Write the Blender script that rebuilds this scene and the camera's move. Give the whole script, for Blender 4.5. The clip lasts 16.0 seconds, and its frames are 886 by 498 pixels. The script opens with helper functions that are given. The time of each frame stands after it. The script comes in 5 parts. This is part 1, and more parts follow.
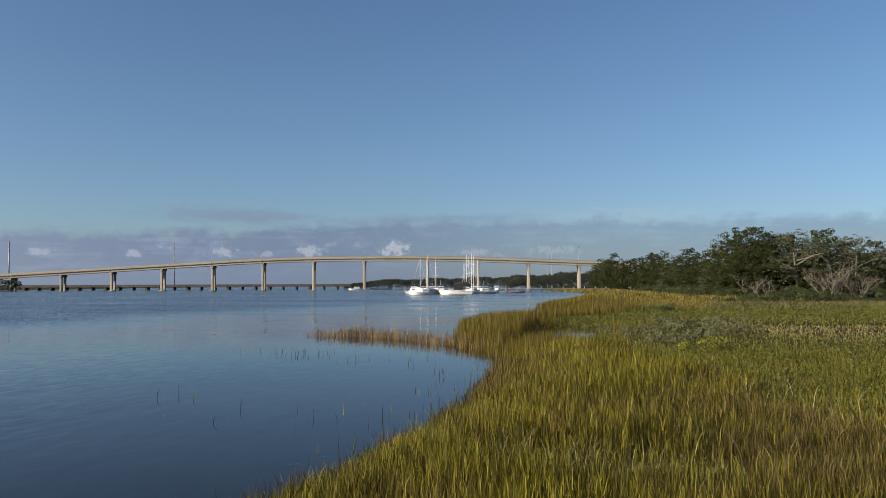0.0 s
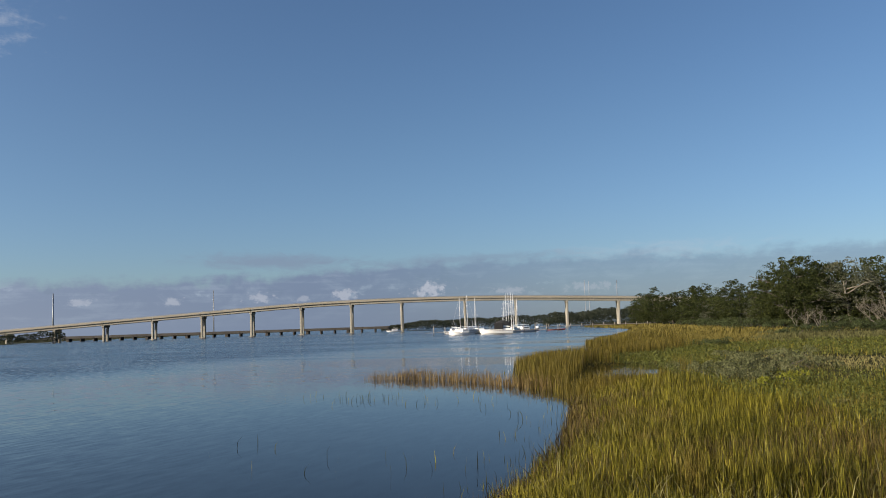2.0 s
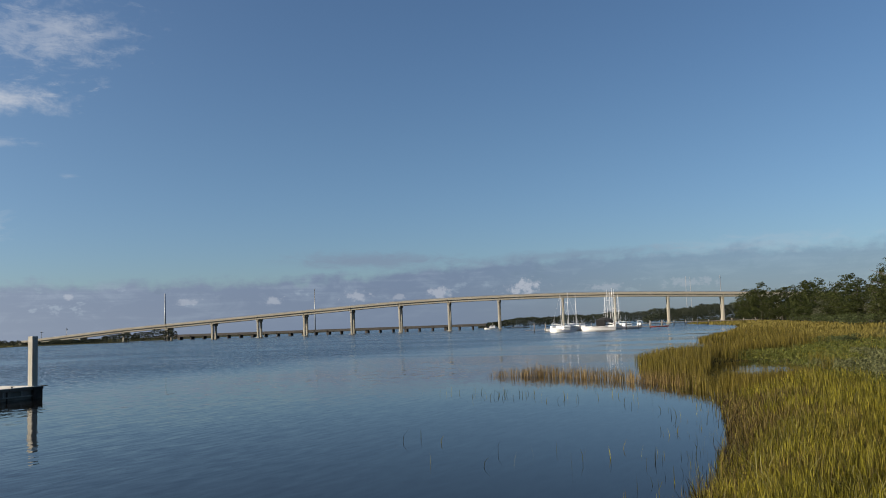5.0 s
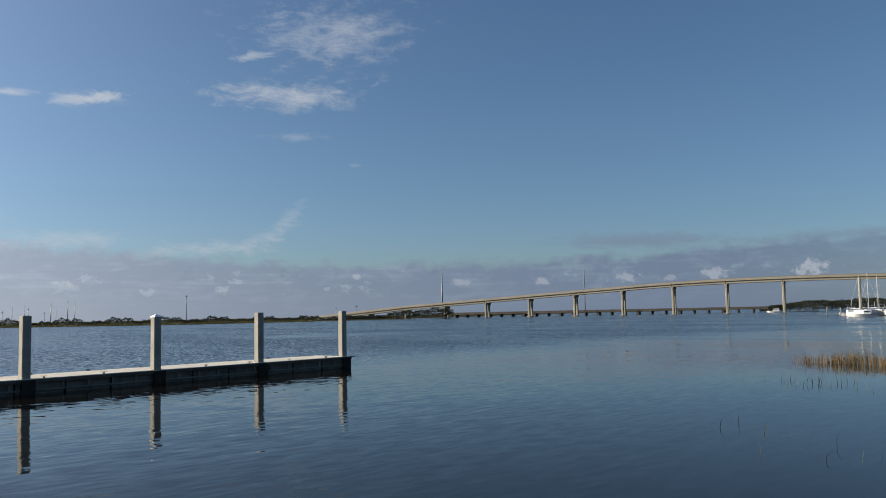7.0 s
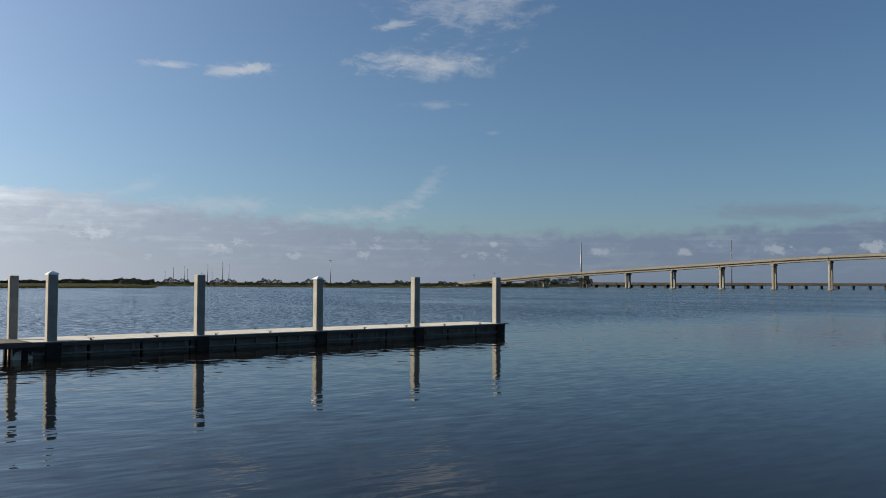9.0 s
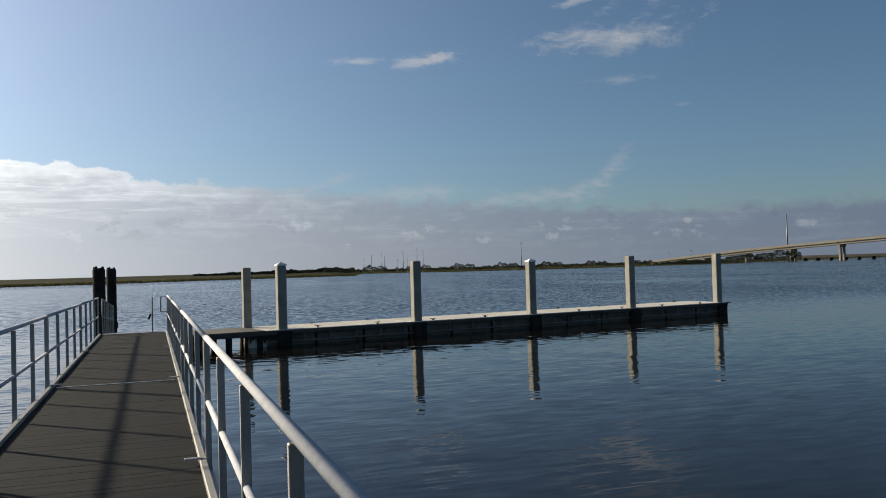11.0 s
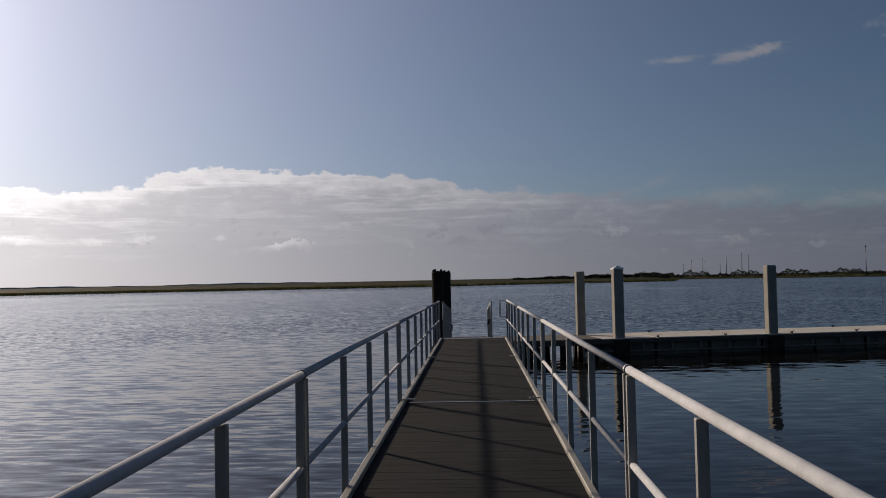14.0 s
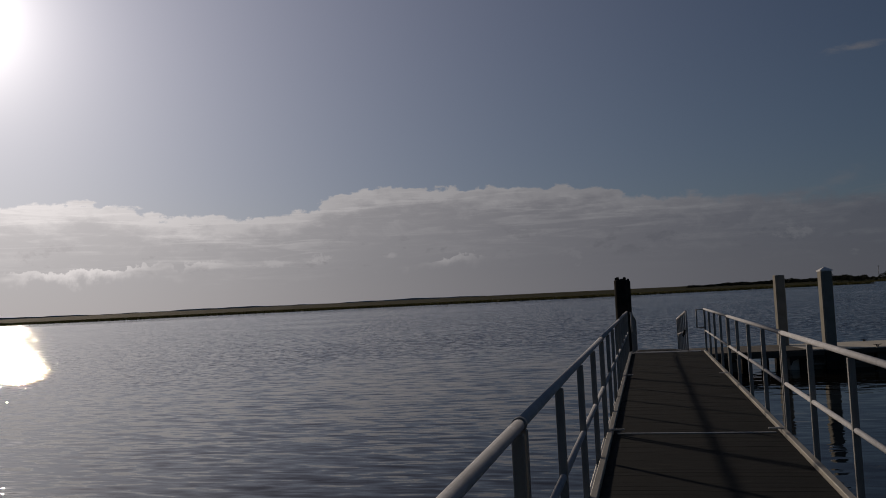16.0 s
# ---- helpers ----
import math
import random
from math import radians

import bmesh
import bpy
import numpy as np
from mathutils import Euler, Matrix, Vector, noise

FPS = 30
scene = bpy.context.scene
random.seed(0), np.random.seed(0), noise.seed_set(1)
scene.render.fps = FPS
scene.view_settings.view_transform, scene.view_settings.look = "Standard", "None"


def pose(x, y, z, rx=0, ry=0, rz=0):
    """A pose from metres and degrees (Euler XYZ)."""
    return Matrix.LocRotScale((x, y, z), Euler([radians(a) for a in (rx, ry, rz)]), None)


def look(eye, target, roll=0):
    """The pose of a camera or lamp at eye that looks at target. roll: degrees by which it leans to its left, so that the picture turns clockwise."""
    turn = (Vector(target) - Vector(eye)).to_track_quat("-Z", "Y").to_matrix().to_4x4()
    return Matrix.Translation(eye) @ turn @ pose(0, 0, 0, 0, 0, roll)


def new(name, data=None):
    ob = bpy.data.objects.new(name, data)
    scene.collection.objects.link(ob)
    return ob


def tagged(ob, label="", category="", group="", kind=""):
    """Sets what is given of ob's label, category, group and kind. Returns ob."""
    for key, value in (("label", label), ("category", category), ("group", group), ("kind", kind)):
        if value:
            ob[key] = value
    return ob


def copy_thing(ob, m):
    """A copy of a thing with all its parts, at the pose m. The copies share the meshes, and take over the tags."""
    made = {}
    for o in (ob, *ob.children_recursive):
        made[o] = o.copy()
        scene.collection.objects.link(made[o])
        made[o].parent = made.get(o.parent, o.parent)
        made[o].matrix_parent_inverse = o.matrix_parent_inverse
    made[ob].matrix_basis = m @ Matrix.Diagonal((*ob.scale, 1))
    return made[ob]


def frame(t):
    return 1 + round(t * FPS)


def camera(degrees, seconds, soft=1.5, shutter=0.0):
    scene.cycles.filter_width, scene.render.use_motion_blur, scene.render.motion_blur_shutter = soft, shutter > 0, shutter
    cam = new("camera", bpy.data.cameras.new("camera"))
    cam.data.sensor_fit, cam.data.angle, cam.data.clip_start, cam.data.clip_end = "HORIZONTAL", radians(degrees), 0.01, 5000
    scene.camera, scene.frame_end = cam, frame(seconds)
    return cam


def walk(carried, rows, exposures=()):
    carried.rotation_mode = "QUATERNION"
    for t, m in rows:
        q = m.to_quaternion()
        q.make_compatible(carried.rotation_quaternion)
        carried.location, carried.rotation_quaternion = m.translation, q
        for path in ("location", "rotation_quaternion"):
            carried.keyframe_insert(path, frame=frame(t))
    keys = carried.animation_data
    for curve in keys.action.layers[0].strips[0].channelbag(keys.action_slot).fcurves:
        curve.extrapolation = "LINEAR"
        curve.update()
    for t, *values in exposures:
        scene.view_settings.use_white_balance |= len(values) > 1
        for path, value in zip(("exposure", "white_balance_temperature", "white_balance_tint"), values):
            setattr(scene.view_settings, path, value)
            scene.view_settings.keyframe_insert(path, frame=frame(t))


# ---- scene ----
cam = camera(55.76, 16.0, soft=0.95)

# seconds, place, heading, tilt, lean
PATH = [
    (0, 2.740, -21.321, 3.227, -68.50, 2.46, 0.22),
    (0.5, 2.784, -20.942, 3.192, -68.33, 4.21, -0.00),
    (1, 2.854, -20.660, 3.207, -67.51, 3.37, -1.25),
    (1.5, 2.799, -20.283, 3.232, -71.51, 3.47, 0.55),
    (2, 2.813, -19.860, 3.260, -66.20, 5.23, 1.86),
    (2.5, 2.856, -19.550, 3.243, -66.52, 5.46, 0.88),
    (3, 2.880, -19.221, 3.242, -69.78, 4.42, 1.51),
    (3.2, 2.808, -19.081, 3.228, -70.29, 6.17, 2.29),
    (5.3, 1.552, -18.230, 3.306, -56.70, 5.59, 0.92),
    (5.5, 1.496, -18.146, 3.303, -54.91, 5.81, 0.42),
    (6, 1.365, -17.797, 3.287, -51.84, 4.54, 2.68),
    (6.5, 1.278, -17.403, 3.284, -44.45, 4.98, 2.82),
    (7, 1.381, -17.139, 3.249, -41.49, 4.45, 1.13),
    (7.5, 1.225, -16.683, 3.204, -42.36, 3.37, 1.85),
    (8, 1.194, -16.257, 3.199, -36.92, 3.63, 2.18),
    (8.2, 1.230, -16.136, 3.205, -35.09, 3.30, 1.18),
    (10.3, 0.553, -14.659, 3.226, -26.15, 1.56, 2.02),
    (10.5, 0.508, -14.493, 3.221, -23.72, 1.69, 2.22),
    (11, 0.547, -14.067, 3.226, -19.21, 1.24, 1.61),
    (11.5, 0.417, -13.602, 3.210, -19.12, 2.25, 2.29),
    (12, 0.314, -13.184, 3.225, -12.33, 2.39, 2.55),
    (12.5, 0.283, -12.721, 3.234, -4.97, 1.81, 2.21),
    (13, 0.139, -12.346, 3.244, -6.36, 2.08, 2.70),
    (13.5, 0.113, -11.995, 3.212, -2.02, 3.71, 2.04),
    (14, 0.079, -11.508, 3.229, 2.14, 2.08, 1.16),
    (14.5, -0.094, -11.176, 3.249, 2.74, 2.33, 2.61),
    (15, -0.223, -10.685, 3.202, 15.25, 3.15, 2.70),
    (15.5, -0.283, -10.466, 3.215, 18.01, 2.82, 1.41),
    (16, -0.439, -9.920, 3.210, 13.48, 3.31, 2.77),
]
walk(cam, [(t, pose(x, y, z, 90 + tilt, 0, yaw) @ pose(0, 0, 0, 0, 0, -lean)) for t, x, y, z, yaw, tilt, lean in PATH],
     exposures=[(0, 1.04, 6500, 10), (3, 1.04, 6500, 10), (5.5, 0.90, 6450, 8), (8, 0.77, 6450, 7), (10.5, 0.66, 6650, 6), (11.5, 0.42, 6700, 6), (12, 0.24, 6700, 9), (12.6, -0.12, 6780, 12), (13.5, -0.22, 6780, 14), (14, -0.46, 6780, 15), (14.6, -0.66, 6750, 16), (15, -1.03, 6880, 17), (15.4, -1.70, 6930, 18), (16, -1.52, 6800, 15)])

# ---- light ----
SUN_AZ, SUN_EL = 44.0, 18.0     # degrees; azimuth to the left of +y
sun_dir = Vector((-math.sin(radians(SUN_AZ)) * math.cos(radians(SUN_EL)),
                  math.cos(radians(SUN_AZ)) * math.cos(radians(SUN_EL)), math.sin(radians(SUN_EL))))
sun_data = bpy.data.lights.new("sun", "SUN")
sun_data.energy, sun_data.angle, sun_data.color = 5.0, radians(2.0), (1.0, 0.86, 0.68)
sun = new("sun", sun_data)
sun.matrix_world = look(sun_dir * 100, (0, 0, 0))

SKY = 0.0645


class Nodes:
    """Short-hand for building node trees."""

    def __init__(self, tree):
        self.tree = tree
        tree.nodes.clear()

    def add(self, kind, **values):
        n = self.tree.nodes.new(kind)
        for key, v in values.items():
            setattr(n, key, v)
        return n

    def put(self, socket, v):
        if v is None:
            return
        if isinstance(v, bpy.types.NodeSocket):
            self.tree.links.new(v, socket)
        else:
            socket.default_value = v

    def math(self, op, a, b=None, c=None, clamp=False):
        n = self.add("ShaderNodeMath", operation=op, use_clamp=clamp)
        for i, v in enumerate((a, b, c)):
            self.put(n.inputs[i], v)
        return n.outputs[0]

    def ramp01(self, v, lo, hi, smooth=True):
        n = self.add("ShaderNodeMapRange", interpolation_type="SMOOTHSTEP" if smooth else "LINEAR", clamp=True)
        for i, w in enumerate((v, lo, hi, 0.0, 1.0)):
            self.put(n.inputs[i], w)
        return n.outputs[0]

    def mix(self, f, a, b, mode="MIX"):
        n = self.add("ShaderNodeMix", data_type="RGBA", blend_type=mode, clamp_factor=True)
        self.put(n.inputs[0], f)
        self.put(n.inputs[6], (*a, 1) if isinstance(a, tuple) and len(a) == 3 else a)
        self.put(n.inputs[7], (*b, 1) if isinstance(b, tuple) and len(b) == 3 else b)
        return n.outputs[2]

    def noise(self, vec, scale, detail=4.0, rough=0.55, distort=0.0):
        n = self.add("ShaderNodeTexNoise")
        self.put(n.inputs["Vector"], vec)
        n.inputs["Scale"].default_value, n.inputs["Detail"].default_value = scale, detail
        n.inputs["Roughness"].default_value, n.inputs["Distortion"].default_value = rough, distort
        return n.outputs[0]

    def xyz(self, x, y, z):
        n = self.add("ShaderNodeCombineXYZ")
        for i, v in enumerate((x, y, z)):
            self.put(n.inputs[i], v)
        return n.outputs[0]


def build_sky():
    world = bpy.data.worlds.new("sky")
    world.use_nodes = True
    scene.world = world
    N = Nodes(world.node_tree)
    sky = N.add("ShaderNodeTexSky", sky_type="NISHITA", sun_disc=False)
    sky.sun_elevation, sky.sun_rotation = radians(SUN_EL), radians(-SUN_AZ)
    sky.air_density, sky.dust_density, sky.ozone_density = 1.0, 0.6, 2.0
    coord = N.add("ShaderNodeTexCoord").outputs["Generated"]
    sep = N.add("ShaderNodeSeparateXYZ")
    N.put(sep.inputs[0], coord)
    x, y, z = sep.outputs
    deg = 180 / math.pi
    az = N.math("MULTIPLY", N.math("ARCTAN2", N.math("MULTIPLY", x, -1.0), y), deg)
    el = N.math("MULTIPLY", N.math("ARCSINE", z), deg)
    base = N.mix(1.0, sky.outputs[0], N.mix(N.ramp01(el, 14.0, 0.0), (SKY * 0.82, SKY * 0.98, SKY * 1.18), (SKY * 0.76, SKY * 0.94, SKY * 1.27)), "MULTIPLY")
    # angle to the sun
    dot = N.add("ShaderNodeVectorMath", operation="DOT_PRODUCT")
    N.put(dot.inputs[0], coord)
    dot.inputs[1].default_value = sun_dir
    off = N.math("MULTIPLY", N.math("ARCCOSINE", N.math("MINIMUM", dot.outputs["Value"], 0.99999)), deg)
    glow = N.math("EXPONENT", N.math("MULTIPLY", N.math("POWER", N.math("DIVIDE", off, 26.0), 1.4), -1.0))     # haze that brightens towards the sun

    near_glow = N.math("MULTIPLY", N.math("EXPONENT", N.math("MULTIPLY", off, -1 / 20)), 0.96)    # clouds light up closer to it

    def tone(far_col, sun_col, strength=None):
        v = N.add("ShaderNodeVectorMath", operation="SCALE")
        v.inputs[0].default_value = sun_col
        N.put(v.inputs["Scale"], strength or near_glow)
        return N.mix(1.0, far_col, v.outputs[0], "ADD")

    base = N.mix(1.0, base, tone((0, 0, 0), (1.02, 1.01, 1.24), glow), "ADD")
    vec = N.xyz(N.math("MULTIPLY", az, 0.1), N.math("MULTIPLY", el, 0.28), 0.0)
    fine = N.noise(vec, 3.2, 8.0, 0.62)
    broad = N.noise(vec, 0.9, 4.0, 0.5)
    streak = N.noise(N.xyz(N.math("MULTIPLY", az, 0.05), N.math("MULTIPLY", el, 0.9), 3.0), 3.0, 6.0, 0.6)

    # long cloud bank over the far shore: height of its top along the horizon
    curve = N.add("ShaderNodeFloatCurve")
    N.put(curve.inputs["Value"], N.ramp01(az, -90.0, 90.0, smooth=False))
    pts = [(-90, 4.6), (-62, 4.6), (-52, 4.0), (-34, 3.9), (-22, 4.6), (-14, 5.3), (-6, 6.0), (-1, 6.2), (4, 7.1), (11, 7.4),
           (17, 7.7), (20, 7.5), (22.5, 6.4), (28, 6.0), (32, 6.2), (37, 7.0), (42, 6.8), (60, 7.2), (90, 6.5)]
    cv = curve.mapping.curves[0]
    cv.points[0].location, cv.points[1].location = (0, pts[0][1] / 10), (1, pts[-1][1] / 10)
    for a, h in pts[1:-1]:
        cv.points.new((a + 90) / 180, h / 10)
    curve.mapping.update()
    top = N.math("MULTIPLY", curve.outputs[0], 10.0)
    top = N.math("ADD", top, N.math("MULTIPLY", N.math("SUBTRACT", fine, 0.5), 1.3))
    heaps = N.noise(N.xyz(az, N.math("MULTIPLY", el, 1.3), 5.0), 0.75, 7.0, 0.58)
    top = N.math("ADD", top, N.math("MULTIPLY", N.math("SUBTRACT", heaps, 0.5), 1.5))
    depth = N.math("SUBTRACT", top, el)                      # degrees below the top
    sharp = N.ramp01(az, -14.0, 4.0)
    soft = N.math("ADD", 0.95, N.math("MULTIPLY", sharp, -0.75))
    bank = N.math("MULTIPLY", N.ramp01(depth, 0.0, soft), N.math("MULTIPLY", N.math("ADD", 0.86, N.math("MULTIPLY", sharp, 0.10)), N.math("ADD", 0.55, N.math("MULTIPLY", N.ramp01(az, -78.0, -56.0), 0.45))))
    rim = N.math("MULTIPLY", N.ramp01(N.math("ADD", depth, N.math("MULTIPLY", N.math("SUBTRACT", fine, 0.5), 3.0)), 1.9, 0.2), sharp)
    lumps = N.noise(N.xyz(N.math("MULTIPLY", az, 0.16), N.math("MULTIPLY", el, 0.34), 1.0), 2.4, 9.0, 0.66, 0.6)
    lit = N.math("ADD", N.math("MULTIPLY", N.ramp01(N.math("ADD", N.math("MULTIPLY", streak, 0.5), N.math("MULTIPLY", lumps, 0.8)), 0.60, 0.88), 0.45),
                 N.math("MULTIPLY", rim, 0.75), clamp=True)
    layers = N.noise(N.xyz(N.math("MULTIPLY", az, 0.09), N.math("MULTIPLY", el, 1.1), 9.0), 1.7, 8.0, 0.62, 0.8)
    lit = N.math("ADD", lit, N.math("MULTIPLY", N.math("MULTIPLY", N.ramp01(layers, 0.50, 0.66), 0.5), sharp), clamp=True)
    shade = tone((0.099, 0.133, 0.218), (3.55, 3.50, 3.42))
    white = tone((0.20, 0.25, 0.33), (5.1, 4.98, 4.85))
    cloud = N.mix(N.math("MULTIPLY", lit, N.ramp01(depth, 5.8, 1.2)), shade, white)
    # heaped clouds low in the bank
    puff_n = N.noise(N.xyz(N.math("MULTIPLY", az, 0.28), N.math("MULTIPLY", el, 0.46), 7.0), 1.5, 8.0, 0.62)
    puff = N.math("MULTIPLY", N.ramp01(puff_n, 0.61, 0.67), N.math("MULTIPLY", N.ramp01(el, 1.3, 1.7), N.ramp01(el, 3.9, 2.4)))
    cloud = N.mix(N.math("MULTIPLY", N.math("MULTIPLY", puff, 0.5), N.ramp01(az, 10.0, -4.0)), cloud, white)
    grey = N.math("MULTIPLY", N.ramp01(puff_n, 0.44, 0.36), N.math("MULTIPLY", N.ramp01(el, 2.0, 2.8), N.ramp01(el, 5.2, 3.6)))
    cloud = N.mix(N.math("MULTIPLY", grey, 0.3), cloud, tone((0.085, 0.12, 0.185), (1.9, 1.8, 1.76)))
    # a row of heaped clouds whose tops catch the light
    heads = N.noise(N.xyz(N.math("MULTIPLY", az, 0.20), N.math("MULTIPLY", el, 0.16), 11.0), 3.0, 9.0, 0.60)
    d2 = N.math("SUBTRACT", N.math("ADD", 1.2, N.math("MULTIPLY", heads, 3.2)), el)
    edge = N.math("MULTIPLY", N.math("MULTIPLY", N.ramp01(d2, 0.0, 0.10), N.ramp01(d2, 0.9, 0.12)), N.math("MULTIPLY", N.ramp01(az, 8.0, 16.0), N.ramp01(broad, 0.47, 0.60)))
    cloud = N.mix(N.math("MULTIPLY", edge, 0.95), cloud, tone((0.20, 0.25, 0.33), (6.0, 5.85, 5.7)))
    haze = tone((0.116, 0.160, 0.245), (4.0, 3.85, 3.72))
    cloud = N.mix(N.math("MULTIPLY", N.ramp01(el, 2.4, 0.0), 0.5), cloud, haze)
    out = N.mix(bank, base, cloud)

    wisp = N.noise(vec, 5.5, 9.0, 0.68, 0.5)
    high = tone((0.35, 0.37, 0.42), (1.9, 1.85, 1.8))
    small = N.noise(N.xyz(az, N.math("MULTIPLY", el, 1.2), 2.0), 1.9, 8.0, 0.68)
    dusk = tone((0.135, 0.170, 0.245), (1.9, 1.85, 1.8))
    # single clouds: azimuth, elevation, half width, half height, tilt, strength, how torn, kind of edge, tone
    for a, e, w, h, tilt, s, torn, edge, hue in [
            (-30.6, 14.9, 6.0, 1.05, 0.02, 0.85, 2.8, wisp, high), (-32.2, 14.6, 4.0, 0.9, 0.02, 0.6, 2.6, heaps, high), (-18.0, 13.9, 2.8, 0.6, 0.10, 0.75, 3.0, wisp, high), (-19.2, 14.1, 1.4, 0.45, 0.2, 0.7, 2.4, small, high), (-13.6, 13.95, 2.4, 0.32, 0.0, 0.7, 2.6, wisp, high),
            (-33.6, 18.6, 6.5, 2.6, 0.0, 0.42, 3.6, wisp, high), (-35.5, 19.0, 4.5, 2.0, 0.1, 0.34, 3.4, heaps, high), (-31.6, 12.1, 2.8, 0.35, 0.0, 0.35, 3.0, wisp, high), (-28.6, 17.2, 1.8, 0.35, 0.1, 0.55, 2.4, wisp, high), (-35.6, 10.2, 0.9, 0.2, 0.0, 0.3, 2.6, wisp, high),
            (-26.0, 4.6, 6.0, 0.75, 0.07, 0.55, 2.6, wisp, high), (-29.6, 5.4, 3.0, 0.8, 0.40, 0.42, 2.6, wisp, high), (-31.0, 6.6, 1.6, 0.9, 0.8, 0.28, 2.8, wisp, high), (-17.0, 5.1, 6.0, 0.8, 0.03, 0.5, 2.6, wisp, high), (-12.0, 6.1, 2.6, 0.6, 0.3, 0.3, 2.6, wisp, high),
            (-55.0, 4.6, 8.0, 0.8, -0.03, 0.75, 1.6, wisp, dusk), (-68.0, 4.5, 10.0, 0.5, 0.02, 0.5, 1.6, wisp, dusk), (-81.0, 4.6, 9.0, 0.9, 0.0, 0.25, 3.0, wisp, high),
            (-65.2, 2.45, 1.5, 0.55, 0.1, 0.81, 3.9, small, high), (-59.3, 2.3, 0.9, 0.45, 0.0, 0.68, 3.9, small, high), (-56.6, 2.1, 0.8, 0.25, 0.0, 0.43, 3.9, small, high), (-53.8, 2.25, 1.1, 0.42, 0.0, 0.56, 3.9, small, high), (-48.2, 2.15, 0.7, 0.3, 0.0, 0.50, 3.9, small, high),
            (-42.6, 2.2, 1.0, 0.28, 0.0, 0.46, 3.9, small, high), (-35.6, 2.65, 0.45, 0.3, 0.0, 0.56, 2.8, small, high), (-26.8, 1.9, 0.6, 0.35, 0.0, 0.50, 3.2, small, high), (-17.2, 2.15, 1.0, 0.4, 0.0, 0.37, 4.1, small, high), (-70.5, 2.2, 1.4, 0.35, 0.0, 0.37, 4.1, small, high), (-76.0, 2.3, 2.0, 0.4, 0.0, 0.31, 4.6, small, high),
            (-9.6, 3.05, 1.4, 0.42, 0.0, 0.56, 3.9, small, white), (-1.2, 3.4, 1.2, 0.45, 0.0, 0.50, 3.2, small, dusk), (21.8, 3.0, 0.9, 0.35, 0.0, 0.56, 3.4, small, white), (17.0, 3.05, 0.5, 0.22, 0.0, 0.50, 3.4, small, white), (25.0, 2.8, 1.2, 0.3, 0.0, 0.43, 3.7, small, white)]:
        da = N.math("SUBTRACT", az, a)
        de = N.math("ADD", N.math("SUBTRACT", el, e), N.math("MULTIPLY", da, tilt))
        r = N.math("SQRT", N.math("ADD", N.math("POWER", N.math("ABSOLUTE", N.math("DIVIDE", da, w)), 2.0),
                                  N.math("POWER", N.math("ABSOLUTE", N.math("DIVIDE", de, h)), 2.0)))
        r = N.math("ADD", r, N.math("MULTIPLY", N.math("SUBTRACT", edge, 0.5), torn))
        m = N.math("MULTIPLY", N.ramp01(r, 1.0, 0.2 if edge is small else 0.1 if torn < 2.5 else -0.25), s)
        out = N.mix(N.math("MULTIPLY", m, 0.85), out, hue)

    # bright haze close round the sun
    core = N.math("ADD", N.math("MULTIPLY", N.math("EXPONENT", N.math("MULTIPLY", off, -1 / 2.2)), 8.5),
                  N.math("MULTIPLY", N.math("EXPONENT", N.math("MULTIPLY", off, -1 / 7)), 1.2))
    g2 = N.add("ShaderNodeVectorMath", operation="SCALE")
    g2.inputs[0].default_value = (1.0, 0.97, 0.93)
    N.put(g2.inputs["Scale"], core)
    out = N.mix(1.0, out, g2.outputs[0], "ADD")
    out = N.mix(N.ramp01(el, -1.5, -6.0), out, (0.01, 0.012, 0.012))        # nothing shines from under the ground
    bg = N.add("ShaderNodeBackground")
    N.put(bg.inputs[0], out)
    bg.inputs[1].default_value = 0.72
    w = N.add("ShaderNodeOutputWorld")
    N.put(w.inputs[0], bg.outputs[0])


build_sky()


